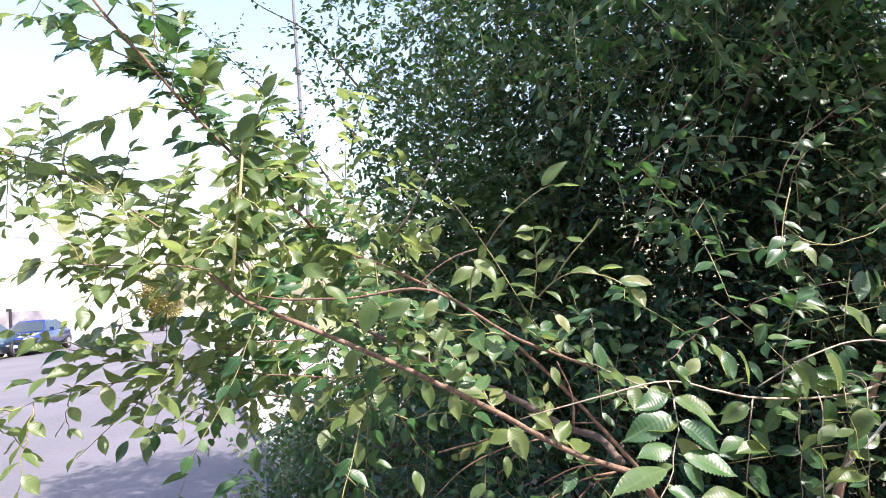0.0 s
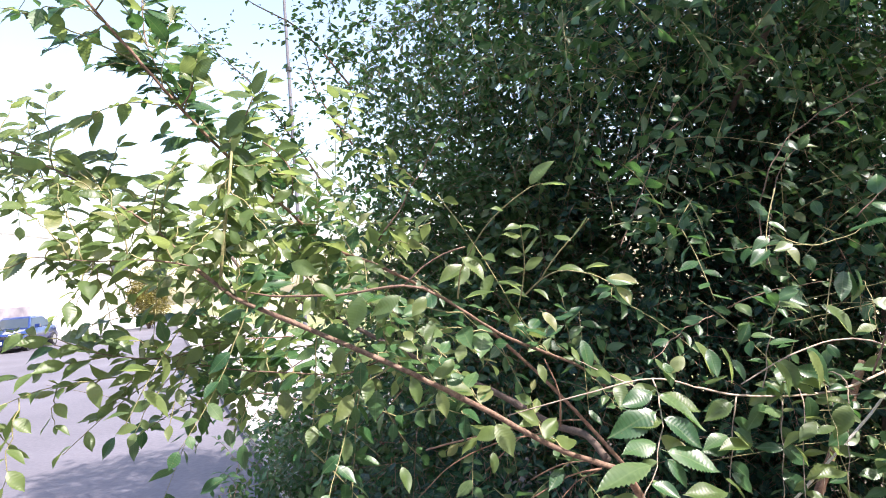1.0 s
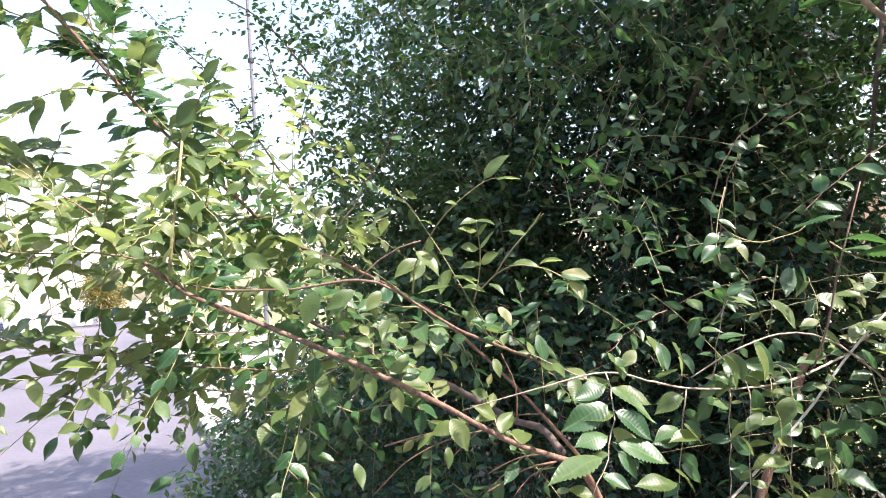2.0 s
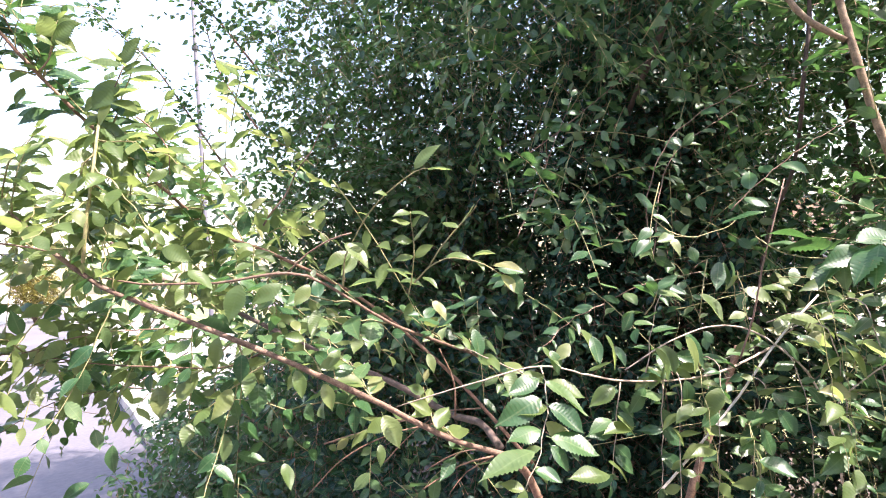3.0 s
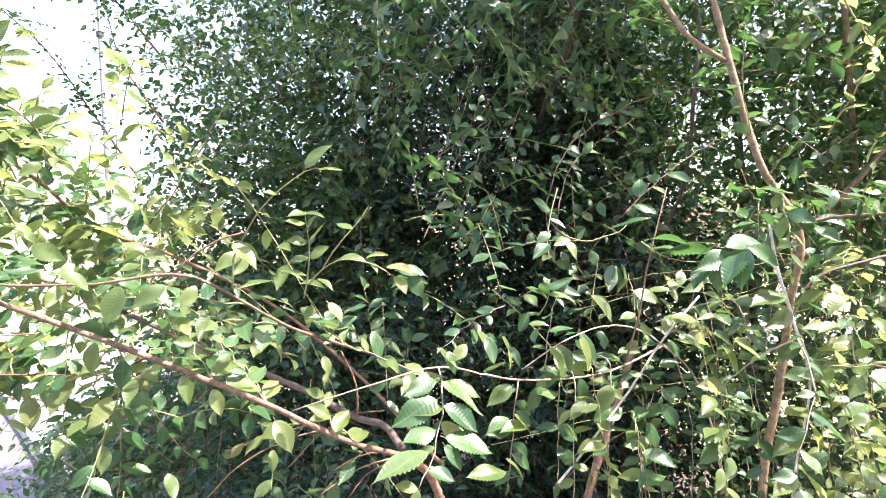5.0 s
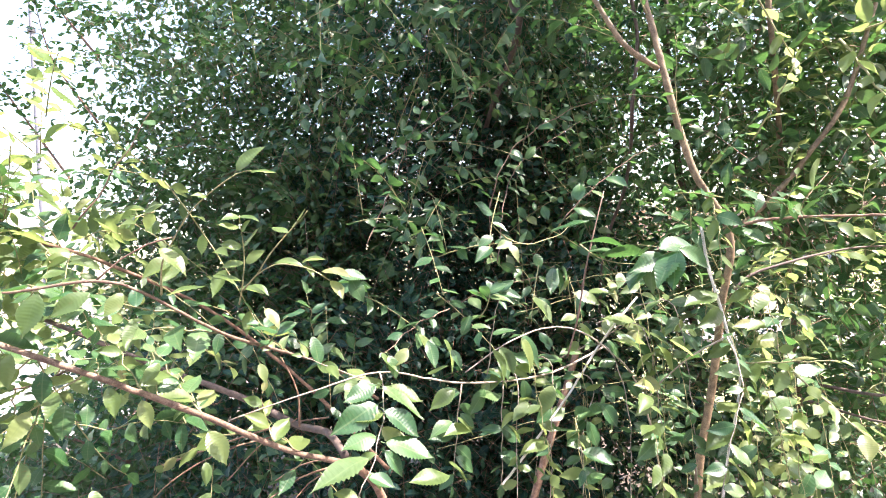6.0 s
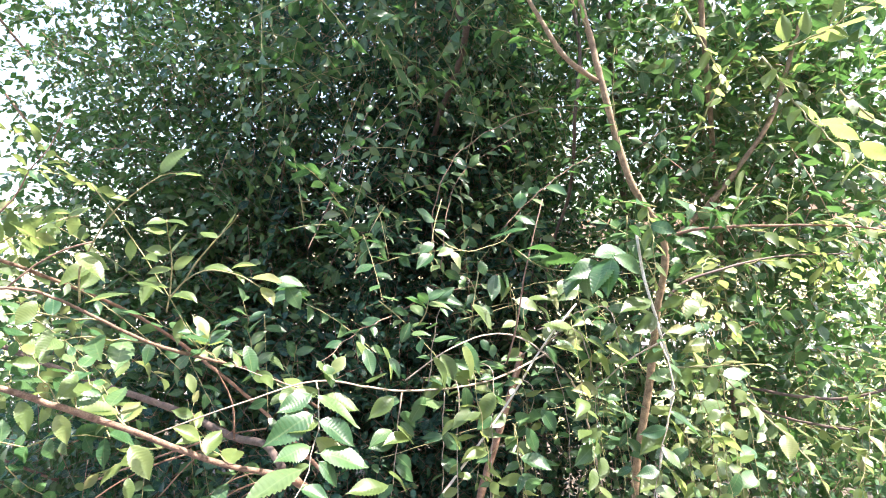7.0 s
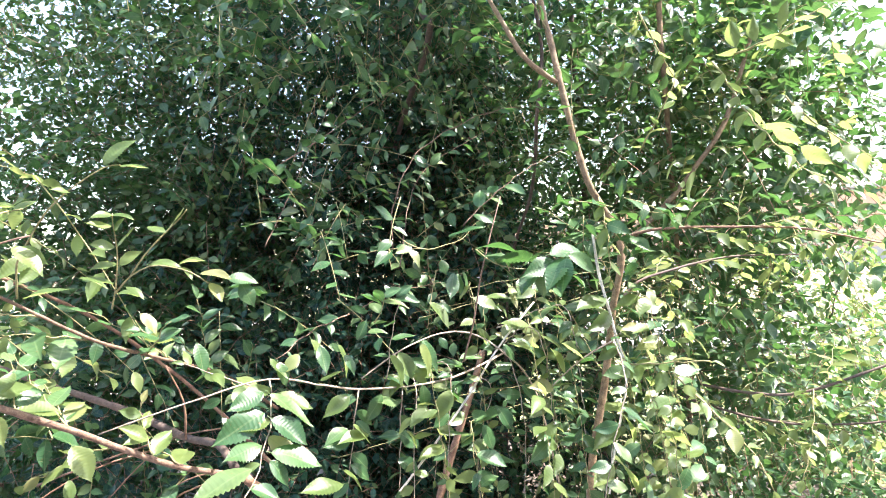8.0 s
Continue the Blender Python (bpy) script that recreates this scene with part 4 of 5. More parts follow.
b.leaves([(0.369, 0.988, 1.305), (0.318, 0.974, 1.290), (0.365, 0.970, 1.281), (0.294, 0.956, 1.259), (0.372, 0.968, 1.305), (0.425, 0.956, 1.254), (0.368, 0.950, 1.276), (0.411, 0.937, 1.237), (0.355, 0.952, 1.243), (0.305, 0.937, 1.244), (0.362, 0.932, 1.237), (0.426, 0.919, 1.215), (0.337, 0.923, 1.225), (0.254, 0.909, 1.209), (0.331, 0.914, 1.204), (0.362, 0.900, 1.190), (0.358, 0.923, 1.230), (0.381, 0.910, 1.197), (0.444, 0.965, 1.361), (0.448, 0.952, 1.323), (0.486, 0.986, 1.340), (0.502, 0.973, 1.313), (0.392, 0.996, 1.342), (0.403, 0.983, 1.310)], (0.05, -0.6, 0.8))
b.leaves([(0.294, 1.064, 1.376), (0.304, 1.052, 1.330), (0.362, 1.079, 1.458), (0.378, 1.067, 1.420), (0.344, 1.079, 1.465), (0.386, 1.064, 1.463), (0.623, 1.092, 1.410), (0.663, 1.078, 1.401), (0.624, 1.092, 1.413), (0.648, 1.076, 1.434), (0.646, 1.149, 1.308), (0.669, 1.137, 1.256), (0.696, 1.148, 1.326), (0.719, 1.136, 1.260), (0.743, 1.168, 1.322), (0.754, 1.154, 1.300), (0.596, 1.122, 1.244), (0.567, 1.110, 1.202), (0.543, 1.114, 1.209), (0.567, 1.101, 1.181), (0.528, 1.115, 1.198), (0.482, 1.100, 1.192), (0.639, 1.157, 1.160), (0.679, 1.144, 1.131), (0.635, 1.160, 1.112), (0.671, 1.147, 1.083)])
b.leaves([(0.702, 1.173, 1.236), (0.705, 1.161, 1.186), (0.732, 1.180, 1.122), (0.750, 1.167, 1.085), (0.531, 1.119, 1.136), (0.564, 1.105, 1.108), (0.771, 1.214, 1.386), (0.798, 1.200, 1.365), (0.538, 1.065, 1.360), (0.553, 1.049, 1.380), (0.612, 1.111, 1.435), (0.618, 1.097, 1.413), (0.632, 1.134, 1.223), (0.580, 1.117, 1.242), (0.509, 1.123, 1.225), (0.525, 1.106, 1.258), (0.757, 1.196, 1.187), (0.775, 1.179, 1.223), (0.822, 1.228, 1.152), (0.775, 1.214, 1.137)])
# upright leafy sprouts before the shaded middle
for pts in ([(0.104, 0.930, 1.458), (0.109, 0.900, 1.494), (0.122, 0.880, 1.516), (0.138, 0.860, 1.540), (0.161, 0.840, 1.562), (0.193, 0.820, 1.582), (0.208, 0.820, 1.585)],
            [(0.192, 1.000, 1.436), (0.198, 0.980, 1.467), (0.201, 0.960, 1.505), (0.198, 0.950, 1.538), (0.198, 0.950, 1.551)],
            [(0.197, 0.950, 1.456), (0.213, 0.920, 1.474), (0.233, 0.900, 1.484), (0.252, 0.870, 1.481), (0.271, 0.850, 1.473), (0.287, 0.840, 1.460)],
            [(0.213, 0.920, 1.474), (0.228, 0.910, 1.497), (0.249, 0.900, 1.520), (0.267, 0.890, 1.538), (0.273, 0.880, 1.546)],
            [(0.677, 1.160, 1.598), (0.648, 1.140, 1.545), (0.628, 1.120, 1.495), (0.621, 1.100, 1.463)],
            [(0.724, 0.980, 1.485), (0.737, 0.950, 1.461), (0.758, 0.920, 1.449), (0.787, 0.900, 1.447), (0.806, 0.880, 1.458), (0.816, 0.860, 1.464)],
            [(0.534, 0.980, 1.383), (0.539, 0.960, 1.401), (0.542, 0.950, 1.424)],
            [(0.673, 1.030, 1.455), (0.654, 1.020, 1.407), (0.644, 1.020, 1.359)],
            [(0.648, 1.140, 1.533), (0.669, 1.130, 1.508), (0.706, 1.120, 1.494), (0.745, 1.120, 1.501), (0.779, 1.120, 1.509), (0.811, 1.130, 1.530)]):
    b.bare(pts, 0.0012, mat_green_twig)
b.leaves([(0.193, 0.820, 1.585), (0.217, 0.808, 1.614), (0.207, 0.820, 1.584), (0.232, 0.808, 1.581), (0.162, 0.840, 1.560), (0.149, 0.828, 1.565), (0.110, 0.860, 1.509), (0.140, 0.848, 1.485), (0.198, 0.950, 1.549), (0.176, 0.938, 1.551), (0.198, 0.950, 1.549), (0.221, 0.938, 1.548), (0.198, 0.950, 1.536), (0.169, 0.938, 1.536), (0.199, 0.950, 1.530), (0.210, 0.938, 1.544), (0.199, 0.960, 1.512), (0.172, 0.948, 1.515)], (0.25, -0.55, 0.8), True)
b.leaves([(0.201, 0.960, 1.512), (0.223, 0.948, 1.531), (0.201, 0.970, 1.491), (0.172, 0.958, 1.492), (0.202, 0.970, 1.490), (0.225, 0.958, 1.506), (0.261, 0.870, 1.483), (0.286, 0.858, 1.490), (0.264, 0.870, 1.480), (0.275, 0.858, 1.469), (0.279, 0.840, 1.471), (0.310, 0.828, 1.464), (0.288, 0.840, 1.460), (0.299, 0.828, 1.439), (0.233, 0.900, 1.486), (0.264, 0.888, 1.490), (0.232, 0.900, 1.529), (0.251, 0.888, 1.525), (0.255, 0.890, 1.527), (0.273, 0.878, 1.546), (0.161, 0.950, 1.476), (0.192, 0.938, 1.470), (0.153, 0.930, 1.464), (0.110, 0.918, 1.463), (0.208, 0.950, 1.462), (0.229, 0.938, 1.453)], (0.25, -0.5, 0.8), True)
b.leaves([(0.693, 0.930, 1.484), (0.765, 0.918, 1.498), (0.721, 0.930, 1.463), (0.809, 0.918, 1.478), (0.760, 0.900, 1.452), (0.791, 0.888, 1.474), (0.719, 0.950, 1.471), (0.760, 0.938, 1.478), (0.684, 1.000, 1.509), (0.747, 0.988, 1.536)], (0.2, 0.1, 1.0))
b.leaves([(0.599, 1.080, 1.316), (0.630, 1.068, 1.266), (0.667, 1.100, 1.326), (0.691, 1.088, 1.266), (0.650, 1.020, 1.403), (0.679, 1.008, 1.359), (0.909, 1.100, 1.360), (0.942, 1.088, 1.319), (0.816, 1.100, 1.396), (0.867, 1.088, 1.395), (0.837, 1.100, 1.380), (0.862, 1.088, 1.359), (0.802, 1.120, 1.336), (0.835, 1.108, 1.310)], (0.3, -0.5, 0.8), True)
b.leaves([(0.789, 0.870, 1.467), (0.867, 0.858, 1.480), (0.814, 0.860, 1.463), (0.754, 0.848, 1.423), (0.806, 0.850, 1.462), (0.775, 0.838, 1.407), (0.809, 0.850, 1.466), (0.851, 0.838, 1.435), (0.789, 0.900, 1.446), (0.741, 0.888, 1.409), (0.796, 0.900, 1.446), (0.783, 0.888, 1.402), (0.806, 0.880, 1.458), (0.741, 0.868, 1.443), (0.825, 0.870, 1.468), (0.860, 0.858, 1.454), (0.539, 0.950, 1.415), (0.577, 0.938, 1.412), (0.539, 0.950, 1.416), (0.518, 0.938, 1.440), (0.540, 0.950, 1.422), (0.563, 0.938, 1.435), (0.540, 0.960, 1.409), (0.505, 0.948, 1.430)], (-0.45, -0.3, 0.8))
b.leaves([(0.788, 1.170, 1.447), (0.767, 1.158, 1.392), (0.796, 1.170, 1.445), (0.801, 1.158, 1.402), (0.808, 1.170, 1.448), (0.817, 1.158, 1.405), (0.531, 1.050, 1.351), (0.547, 1.038, 1.382), (0.550, 1.050, 1.362), (0.580, 1.038, 1.366), (0.648, 1.140, 1.540), (0.671, 1.128, 1.521), (0.639, 1.130, 1.515), (0.606, 1.118, 1.498), (0.632, 1.120, 1.493), (0.592, 1.108, 1.472), (0.679, 1.130, 1.502), (0.639, 1.118, 1.490), (0.650, 1.140, 1.555), (0.603, 1.128, 1.574)], (0.1, -0.75, 0.6))
# pale shoots that hang before the forked trunk
_, fall = b.limb("shoot", [(1.003, 1.000, 1.509), (1.004, 0.990, 1.422), (1.014, 0.980, 1.348), (1.017, 0.970, 1.301), (1.023, 0.960, 1.239), (0.998, 0.950, 1.178), (0.962, 0.940, 1.117), (0.930, 0.930, 1.045)], 0.003, 0.0018, mat_whitish, "pale hanging shoot")
b.limb("shoot", [(1.017, 0.970, 1.303), (0.946, 0.990, 1.272), (0.887, 1.020, 1.220), (0.878, 1.050, 1.175)], 0.0018, 0.001, mat_pale)
b.leaves([(1.011, 0.950, 1.252), (1.066, 0.938, 1.205), (0.984, 0.940, 1.174), (1.024, 0.928, 1.119), (0.948, 0.930, 1.105), (1.010, 0.918, 1.047), (1.003, 0.950, 1.207), (1.041, 0.938, 1.213), (1.014, 0.980, 1.348), (0.951, 0.968, 1.324), (1.004, 0.980, 1.380), (0.923, 0.968, 1.372), (0.971, 0.940, 1.155), (0.903, 0.928, 1.132), (0.944, 0.930, 1.094), (0.887, 0.918, 1.074), (0.999, 0.950, 1.188), (0.938, 0.938, 1.180), (1.009, 0.960, 1.266), (1.048, 0.948, 1.262), (0.946, 0.990, 1.272), (0.893, 0.978, 1.310), (0.912, 1.000, 1.249), (0.881, 0.988, 1.301)], (0.3, -0.5, 0.8), True)
b.leaves([(0.442, 1.000, 1.368), (0.460, 0.988, 1.319), (0.489, 1.020, 1.353), (0.509, 1.008, 1.306), (0.423, 1.000, 1.349), (0.397, 0.988, 1.329), (0.382, 1.000, 1.348), (0.399, 0.988, 1.316), (0.458, 1.020, 1.303), (0.489, 1.008, 1.310), (0.559, 1.100, 1.186), (0.500, 1.088, 1.185), (0.523, 1.080, 1.259), (0.474, 1.068, 1.238), (0.533, 1.100, 1.208), (0.556, 1.088, 1.175), (0.511, 1.100, 1.136), (0.546, 1.088, 1.108), (0.504, 1.080, 1.121), (0.430, 1.068, 1.129), (0.638, 1.120, 1.171), (0.657, 1.108, 1.143), (0.679, 1.120, 1.206), (0.640, 1.108, 1.182), (0.723, 1.100, 1.234), (0.684, 1.088, 1.191)], (0.35, -0.5, 0.8), True)
b.leaves([(0.812, 1.050, 1.311), (0.833, 1.038, 1.280), (0.834, 1.050, 1.316), (0.878, 1.038, 1.296), (0.870, 1.050, 1.294), (0.905, 1.038, 1.262), (0.902, 1.040, 1.320), (0.929, 1.028, 1.289), (0.885, 1.040, 1.265), (0.903, 1.028, 1.226), (0.922, 1.020, 1.269), (0.938, 1.008, 1.228), (0.939, 1.000, 1.312), (0.972, 0.988, 1.281), (0.847, 1.050, 1.230), (0.876, 1.038, 1.196), (0.900, 1.040, 1.198), (0.843, 1.028, 1.174), (0.905, 1.000, 1.197), (0.943, 0.988, 1.172), (0.797, 1.060, 1.196), (0.818, 1.048, 1.154), (0.763, 1.060, 1.171), (0.781, 1.048, 1.124), (0.847, 1.040, 1.157), (0.884, 1.028, 1.137), (0.885, 1.020, 1.130), (0.829, 1.008, 1.107), (0.940, 1.000, 1.129), (0.966, 0.988, 1.089)], (0.1, -0.65, 0.75))
b.finish()

# -- the elm with the upright forked trunk --
c = Elm("elm", "upright elm with a forked pinkish-brown trunk", (1.12, 1.2, 0.1))
_, ct = c.limb("trunk", [(1.12, 1.2, 0.02), (1.13, 1.2, 0.6), (1.091, 1.161, 0.942), (1.129, 1.131, 1.176), (1.138, 1.098, 1.339), (1.144, 1.067, 1.485), (1.075, 1.078, 1.620), (1.041, 1.091, 1.789), (1.030, 1.104, 1.902), (1.027, 1.134, 2.074), (1.097, 1.219, 2.483)], 0.0105, 0.0055, mat_trunk, "pinkish-brown trunk", 10)
_, cf = c.limb("limb", [(1.027, 1.097, 1.831), (0.966, 1.117, 1.881), (0.934, 1.144, 1.965), (0.908, 1.177, 2.073), (0.877, 1.230, 2.359)], 0.0055, 0.0035, mat_trunk)
_, c1 = c.limb("limb", [(1.149, 1.092, 1.344), (1.179, 1.074, 1.391), (1.261, 1.050, 1.416), (1.428, 1.014, 1.437), (1.626, 0.962, 1.430)], 0.0034, 0.0016, mat_dark)
_, c2 = c.limb("limb", [(1.572, 1.232, 1.093), (1.592, 1.107, 1.085), (1.661, 1.011, 1.089), (1.778, 0.887, 1.149), (1.946, 0.792, 1.203)], 0.0042, 0.0026, mat_dark)
_, c3 = c.limb("limb", [(1.599, 1.333, 1.042), (1.602, 1.104, 1.020), (1.694, 0.996, 1.007), (1.819, 0.869, 1.018)], 0.0036, 0.0024, mat_dark)
_, c4 = c.limb("limb", [(1.327, 1.239, 1.503), (1.376, 1.155, 1.516), (1.476, 1.042, 1.507), (1.629, 0.958, 1.491), (1.792, 0.869, 1.444)], 0.004, 0.002, mat_bark)
_, c5 = c.limb("limb", [(1.467, 1.333, 1.506), (1.555, 1.281, 1.594), (1.636, 1.233, 1.698), (1.711, 1.187, 1.819), (1.833, 1.168, 2.070)], 0.008, 0.006, mat_trunk)
# c6 and c7 are red-brown limbs; their dark bark colour paints the shade.
_, c6 = c.limb("limb", [(1.728, 2.499, -0.019), (1.56, 2.1, 1.3), (1.45, 1.75, 1.7), (1.343, 1.559, 1.910), (1.378, 1.556, 2.123), (1.365, 1.588, 2.386)], 0.0065, 0.0055, mat_dark, "brown limb with shade put into its dark bark colour")
_, c7 = c.limb("limb", [(1.594, 2.95, -0.058), (1.5, 2.95, 1.4), (1.33, 2.6, 1.95), (1.134, 1.840, 2.2), (1.1, 1.8, 2.28), (1.092, 1.799, 2.36), (1.089, 1.794, 2.508)], 0.011, 0.01, mat_dark, "brown limb with shade put into its dark bark colour")
_, c8 = c.limb("limb", [(2.307, 1.888, 0.119), (1.822, 1.478, 1.541), (1.623, 1.311, 1.979), (1.602, 1.296, 2.088), (1.606, 1.287, 2.268)], 0.0085, 0.0075, mat_trunk)
for pts, gap, size in [
    ([(1.055, 0.752, 1.760), (1.045, 0.704, 1.672), (1.031, 0.656, 1.616), (1.047, 0.593, 1.537)], 0.024, 0.055),
    ([(1.079, 0.738, 1.767), (1.087, 0.677, 1.768), (1.112, 0.605, 1.798)], 0.024, 0.06),
    ([(0.995, 0.839, 1.870), (1.018, 0.828, 1.820), (1.048, 0.814, 1.741)], 0.03, 0.05),
    ([(1.023, 0.889, 1.639), (1.016, 0.834, 1.686), (1.027, 0.802, 1.745)], 0.026, 0.046),
    ([(1.206, 0.727, 1.709), (1.241, 0.687, 1.648), (1.287, 0.630, 1.577)], 0.026, 0.05),
    ([(0.992, 0.919, 1.263), (1.017, 0.847, 1.270), (1.050, 0.794, 1.273)], 0.022, 0.045),
    ([(1.017, 0.848, 1.253), (1.029, 0.786, 1.200), (1.054, 0.740, 1.137), (1.063, 0.714, 1.082)], 0.026, 0.046),
    ([(1.155, 1.004, 1.127), (1.182, 0.992, 1.050), (1.198, 0.986, 0.956)], 0.03, 0.045),
    ([(1.532, 0.910, 1.132), (1.477, 0.885, 1.060), (1.401, 0.873, 0.974)], 0.028, 0.045),
    ([(1.475, 0.816, 1.465), (1.447, 0.776, 1.396), (1.426, 0.733, 1.312)], 0.028, 0.045),
    ([(1.029, 1.002, 1.574), (1.004, 0.961, 1.494), (0.990, 0.949, 1.410)], 0.026, 0.046),
]:
    c.twig(pts, gap, size, 0.0018, mat_green_twig, lit_tint=True, face=(0, -0.3, 0.95), droop=0.35)
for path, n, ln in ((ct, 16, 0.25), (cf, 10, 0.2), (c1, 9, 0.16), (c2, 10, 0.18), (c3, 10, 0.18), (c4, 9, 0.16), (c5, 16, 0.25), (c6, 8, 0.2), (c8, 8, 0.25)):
    c.sprays(path, n, ln, 0.024, 0.045, lift=0.15, start=0.4 if path is ct else 0.1, single=False, lit_tint=any(path is q for q in (c1, c2, c3, c4, c5)))
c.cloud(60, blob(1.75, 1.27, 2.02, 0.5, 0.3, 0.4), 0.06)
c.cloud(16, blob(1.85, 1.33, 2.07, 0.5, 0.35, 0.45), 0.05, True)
c.cloud(34, blob(1.8, 1.3, 1.4, 0.45, 0.3, 0.35), 0.048)
c.cloud(7, blob(*(1.031, 0.979, 1.540), 0.06, 0.04, 0.05), 0.045, False, 6, 0.1)
c.leaves([(0.980, 0.648, 1.650), (0.990, 0.627, 1.621), (0.987, 0.623, 1.617), (1.006, 0.597, 1.587), (1.010, 0.600, 1.588), (1.031, 0.572, 1.557), (1.078, 0.631, 1.572), (1.024, 0.645, 1.547), (1.061, 0.585, 1.549), (1.074, 0.561, 1.530), (1.094, 0.567, 1.521), (1.102, 0.546, 1.504), (0.997, 0.790, 1.605), (0.965, 0.791, 1.576), (1.023, 0.776, 1.585), (0.992, 0.778, 1.537), (1.031, 0.821, 1.788), (0.990, 0.828, 1.763), (1.044, 0.701, 1.763), (1.023, 0.694, 1.802), (1.070, 0.686, 1.770), (1.053, 0.677, 1.806), (1.081, 0.657, 1.780), (1.085, 0.636, 1.818), (1.079, 0.681, 1.775), (1.106, 0.650, 1.755)], (0.1, 0.5, 0.85), True)
c.finish()


# -- the dense rest of the hedge: crowns of many leafy sprays --
def crown(name, label, at, stems, clouds, size, mat=None, shoots=()):
    ob = thing(name, label, "shrub", at=at, group="elms of the hedge")
    base = np.array(at)
    for pts, r0, r1 in stems:
        p = smooth_path(pts, 0.06)
        p[1:-1] += rng.normal(size=(len(p) - 2, 3)) * 0.006
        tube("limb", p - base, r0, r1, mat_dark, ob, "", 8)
    tw, frames = [], []
    for count, place in clouds:
        f, root, d, ln = spray_cloud(count, place, size)
        frames.append(f)
        tw.append((root, d, ln))
    for pts in shoots:
        p = smooth_path(pts, 0.04)
        tube("shoot", p - base, 0.007, 0.002, mat_bark, ob, "", 5)
        frames.append(leaves_on(p, 0.03, size, 0.1))
        for k in range(int(len(p) * 0.9)):
            frames.append(leaves_on(side_twig(p, rng.uniform(0.05, 0.97), rng.uniform(0.12, 0.3), 0.3, rng.normal(size=3)), 0.03, size))
    f = join_frames(frames)
    leaves_mesh("foliage", (f[0] - base, *f[1:]), LEAF_MID if mat else LEAF_FAR, mat or mat_leaves_shade, ob)
    vs, ts, b = [], [], 0
    for root, d, ln in tw:
        for r, dd, l in zip(root, d, ln):
            s = np.linspace(0, 1, 3)[:, None]
            v, t = tube_arrays(r - base + l * (dd * s + np.array([0, 0, -0.25]) * s ** 2), 0.0014, 0.0006, 3)
            vs.append(v)
            ts.append(t + b)
            b += len(v)
    o = new("brushwood", raw_mesh("brushwood", np.vstack(vs), np.vstack(ts), mat_bark))
    o.parent = ob
    tagged(o, kind="stuff")
    return ob


crown("elm", "dense hedge elm, shade put into its dark leaf colour, unseen sprays added overhead", (0.7, 2.6, 0.1),
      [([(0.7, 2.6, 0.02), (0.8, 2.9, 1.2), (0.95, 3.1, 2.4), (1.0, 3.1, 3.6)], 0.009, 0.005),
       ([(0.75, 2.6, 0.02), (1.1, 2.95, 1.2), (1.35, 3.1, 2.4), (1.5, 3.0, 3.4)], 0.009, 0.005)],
      # Last two blobs: unseen foliage added overhead to shade the hedge middle.
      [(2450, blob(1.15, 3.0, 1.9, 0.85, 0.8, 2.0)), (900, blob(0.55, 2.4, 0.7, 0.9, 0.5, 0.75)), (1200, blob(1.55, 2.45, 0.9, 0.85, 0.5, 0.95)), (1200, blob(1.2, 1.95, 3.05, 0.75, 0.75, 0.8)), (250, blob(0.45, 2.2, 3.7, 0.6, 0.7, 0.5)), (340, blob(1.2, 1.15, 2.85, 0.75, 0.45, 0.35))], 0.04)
crown("elm", "elm deep in the hedge, shade put into its dark green leaf colour", (1.5, 3.6, 0.1),
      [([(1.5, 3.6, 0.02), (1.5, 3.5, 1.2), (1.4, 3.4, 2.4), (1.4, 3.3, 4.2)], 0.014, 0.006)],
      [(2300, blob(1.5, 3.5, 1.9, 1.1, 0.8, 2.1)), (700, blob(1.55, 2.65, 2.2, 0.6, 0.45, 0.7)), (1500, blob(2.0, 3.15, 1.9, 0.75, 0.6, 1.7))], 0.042)
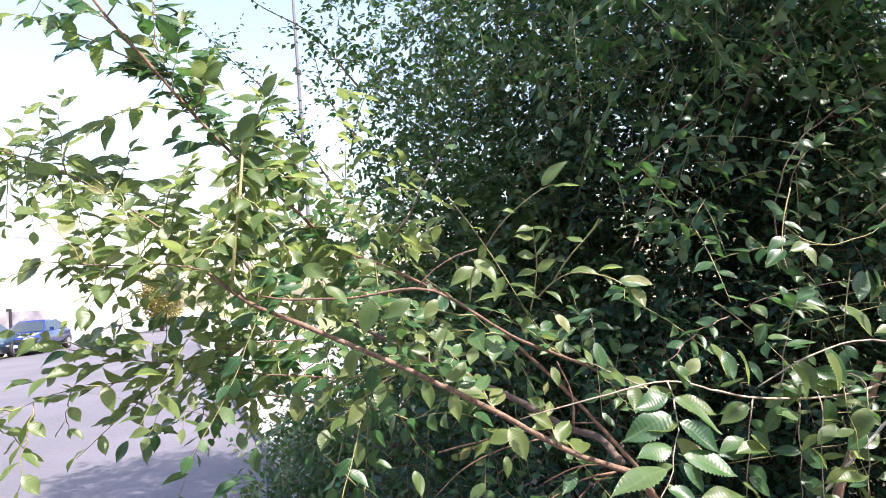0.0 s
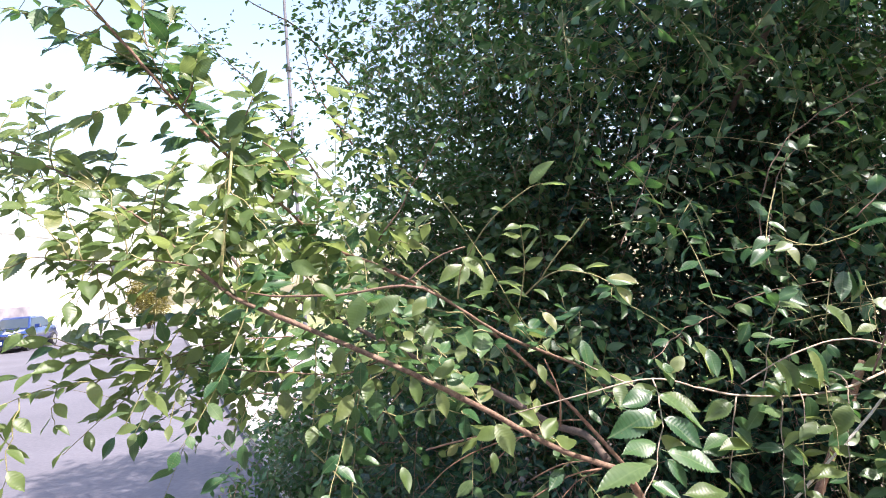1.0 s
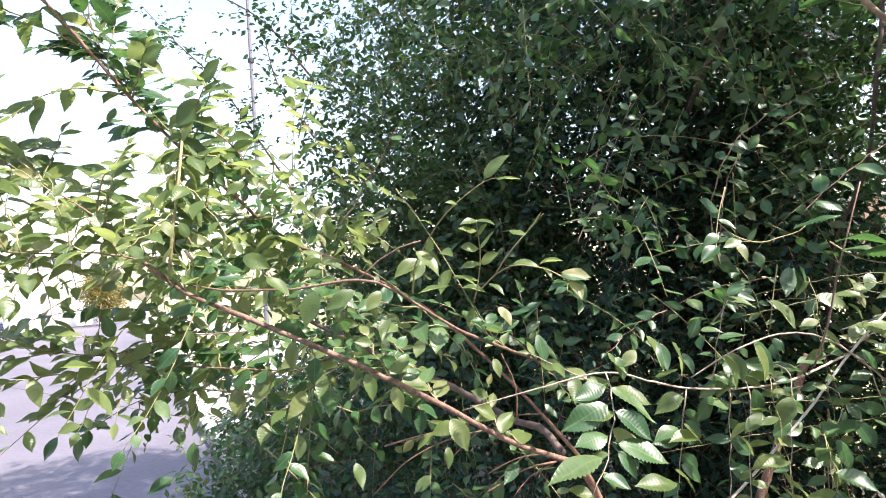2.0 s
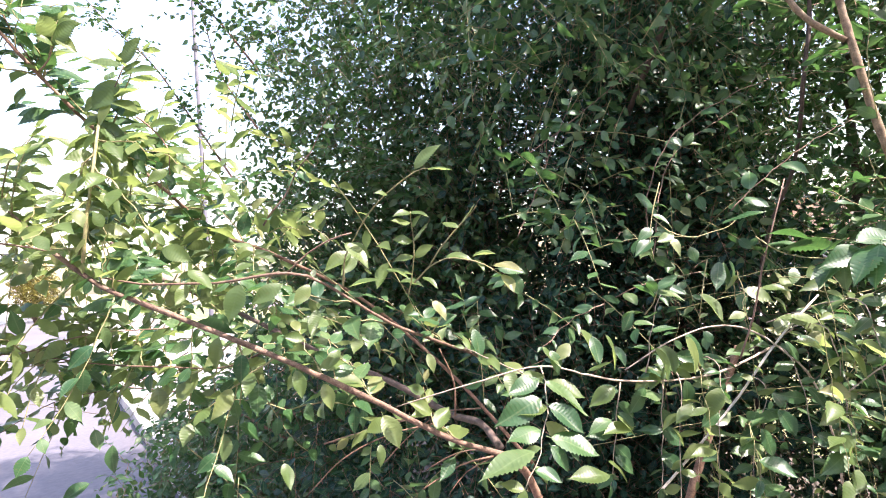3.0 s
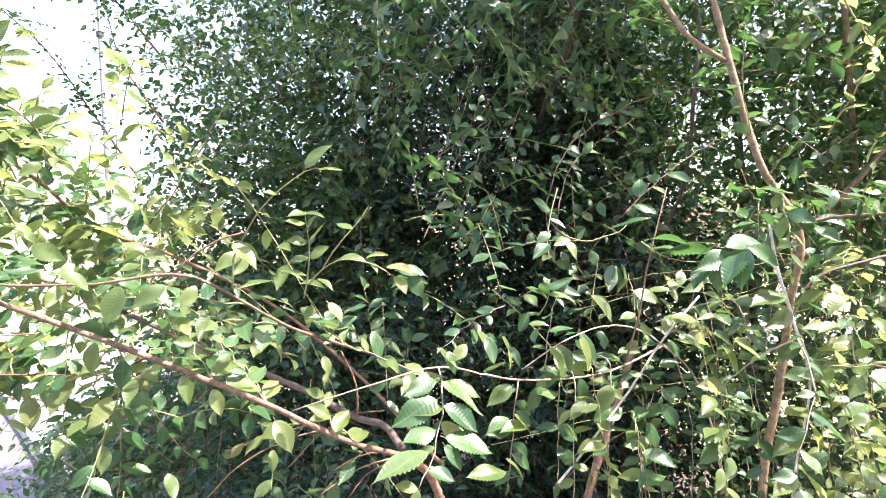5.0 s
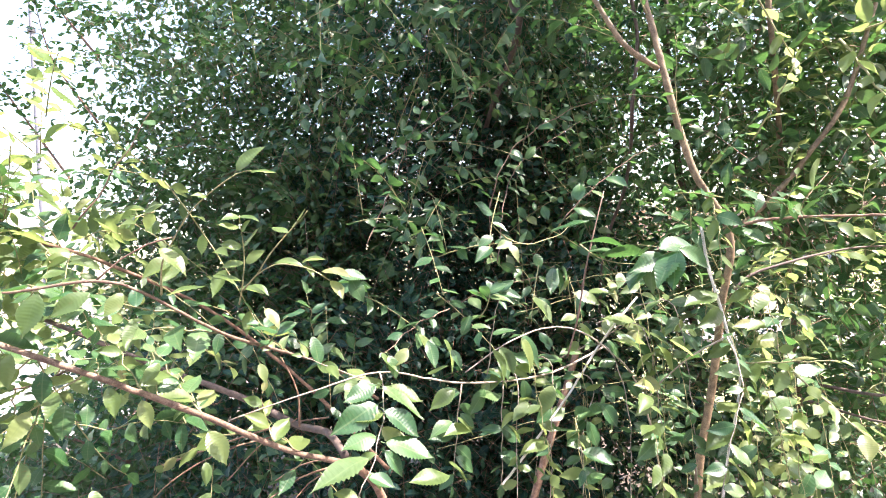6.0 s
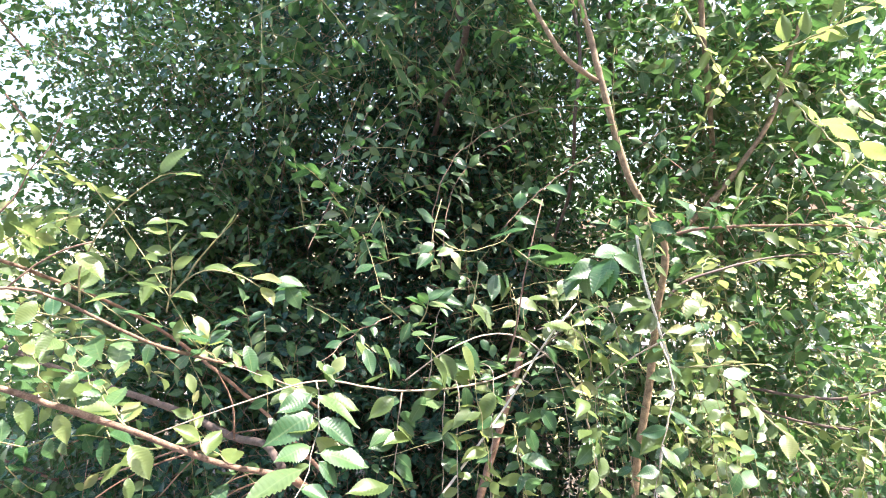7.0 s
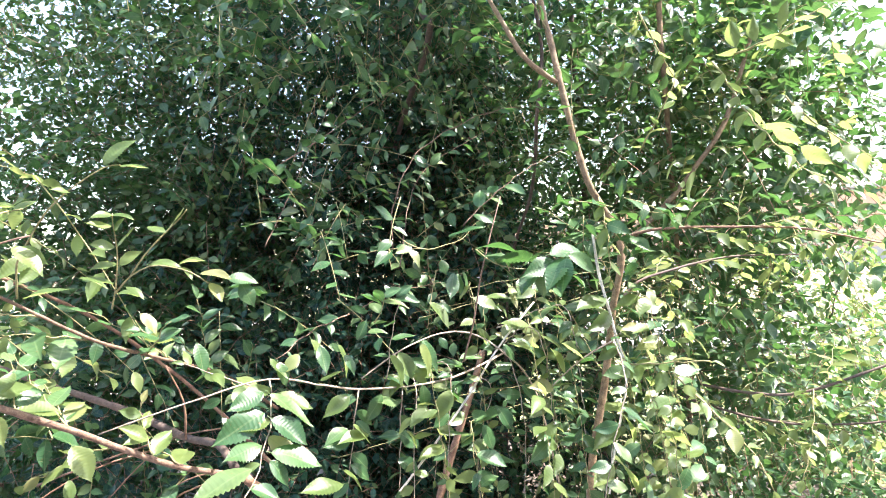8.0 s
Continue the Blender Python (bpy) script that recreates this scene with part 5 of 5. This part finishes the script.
crown("elm", "tall leafy elm at the road end of the hedge", (0.1, 4.3, 0.1),
      [([(0.1, 4.3, 0.02), (0.1, 4.2, 1.2), (0.2, 4.2, 2.0)], 0.018, 0.008),
       ([(0.15, 4.3, 0.02), (0.4, 4.2, 1.2), (0.5, 4.2, 2.6), (0.7, 4.2, 4.0)], 0.016, 0.006)],
      # Last blob: unseen crown top added to throw its shadow on the road.
      [(2500, blob(0.35, 3.7, 2.6, 0.85, 0.9, 2.3)), (1300, blob(0.35, 3.2, 1.4, 0.75, 0.7, 0.9)), (350, blob(0.5, 2.9, 1.8, 0.5, 0.6, 1.4)), (1200, blob(-0.45, 4.0, 0.42, 0.7, 1.3, 0.6)), (700, blob(-0.05, 3.4, 5.0, 0.85, 0.8, 0.9))], 0.047, mat_leaves_mid,
      [[(-0.52, 3.74, 2.06), (-0.75, 3.85, 2.44), (-1.00, 3.97, 2.84), (-1.28, 4.09, 3.15), (-1.54, 4.21, 3.47)], [(-0.32, 3.49, 2.64), (-0.60, 3.57, 3.03), (-0.95, 3.65, 3.30), (-1.14, 3.74, 3.59)], [(-0.33, 3.41, 2.29), (-0.52, 3.49, 2.62), (-0.60, 3.57, 2.93)], [(-0.241, 3.108, 0.709), (-0.613, 3.093, 0.949), (-0.941, 3.088, 1.033), (-1.227, 3.082, 1.132)]])
crown("elm", "sunlit open elm at the sunny end of the hedge", (2.3, 2.4, 0.1),
      [([(2.3, 2.4, 0.02), (2.2, 2.3, 1.2), (2.1, 2.2, 2.4), (2.0, 2.1, 3.6)], 0.025, 0.01),
       ([(2.35, 2.4, 0.02), (2.6, 2.3, 1.1), (2.9, 2.1, 2.2)], 0.02, 0.01)],
      [(1200, blob(2.1, 2.4, 1.6, 0.85, 0.75, 1.6)), (700, blob(2.3, 1.7, 2.2, 0.75, 0.55, 0.8)), (600, blob(2.3, 1.6, 0.6, 0.8, 0.6, 0.55)), (260, blob(1.85, 1.4, 1.6, 0.4, 0.4, 0.7)), (240, blob(2.7, 1.6, 1.7, 0.6, 0.5, 1.2))], 0.046, mat_leaves_mid)

crown("elm", "low elm suckers behind the hedge, sunlight put into their yellow-green leaf colour", (4.1, 2.4, 0.1),
      [([(4.1, 2.4, 0.02), (4.0, 2.4, 0.7), (3.8, 2.3, 1.4)], 0.012, 0.005),
       ([(4.15, 2.4, 0.02), (4.4, 2.5, 0.6), (4.6, 2.4, 1.2)], 0.012, 0.005)],
      [(420, blob(4.1, 2.3, 0.8, 0.95, 0.8, 0.75))], 0.05, mat_leaves_lit)

# yellowing bush before the white building
mat_yellow = leaf_material("yellowing_foliage", [(0.0, (0.07, 0.08, 0.014)), (0.5, (0.14, 0.125, 0.02)), (1.0, (0.22, 0.17, 0.035))], (0.3, 0.25, 0.04), False)
bush = thing("bush", "round yellowing bush before the white building", "shrub", at=(-18.6, 38.5, 0))
for k in range(4):
    ang = 1.6 * k
    tube("stem", smooth_path([(0, 0, -0.05), (0.3 * math.cos(ang), 0.3 * math.sin(ang), 0.8), (0.7 * math.cos(ang), 0.7 * math.sin(ang), 2.0)], 0.2), 0.07, 0.02, mat_dark, bush)
f, _, _, _ = spray_cloud(1300, blob(0, 0, 2.2, 1.25, 1.25, 1.7), 0.13, 8, 0.5)
leaves_mesh("foliage", f, LEAF_MID, mat_yellow, bush)
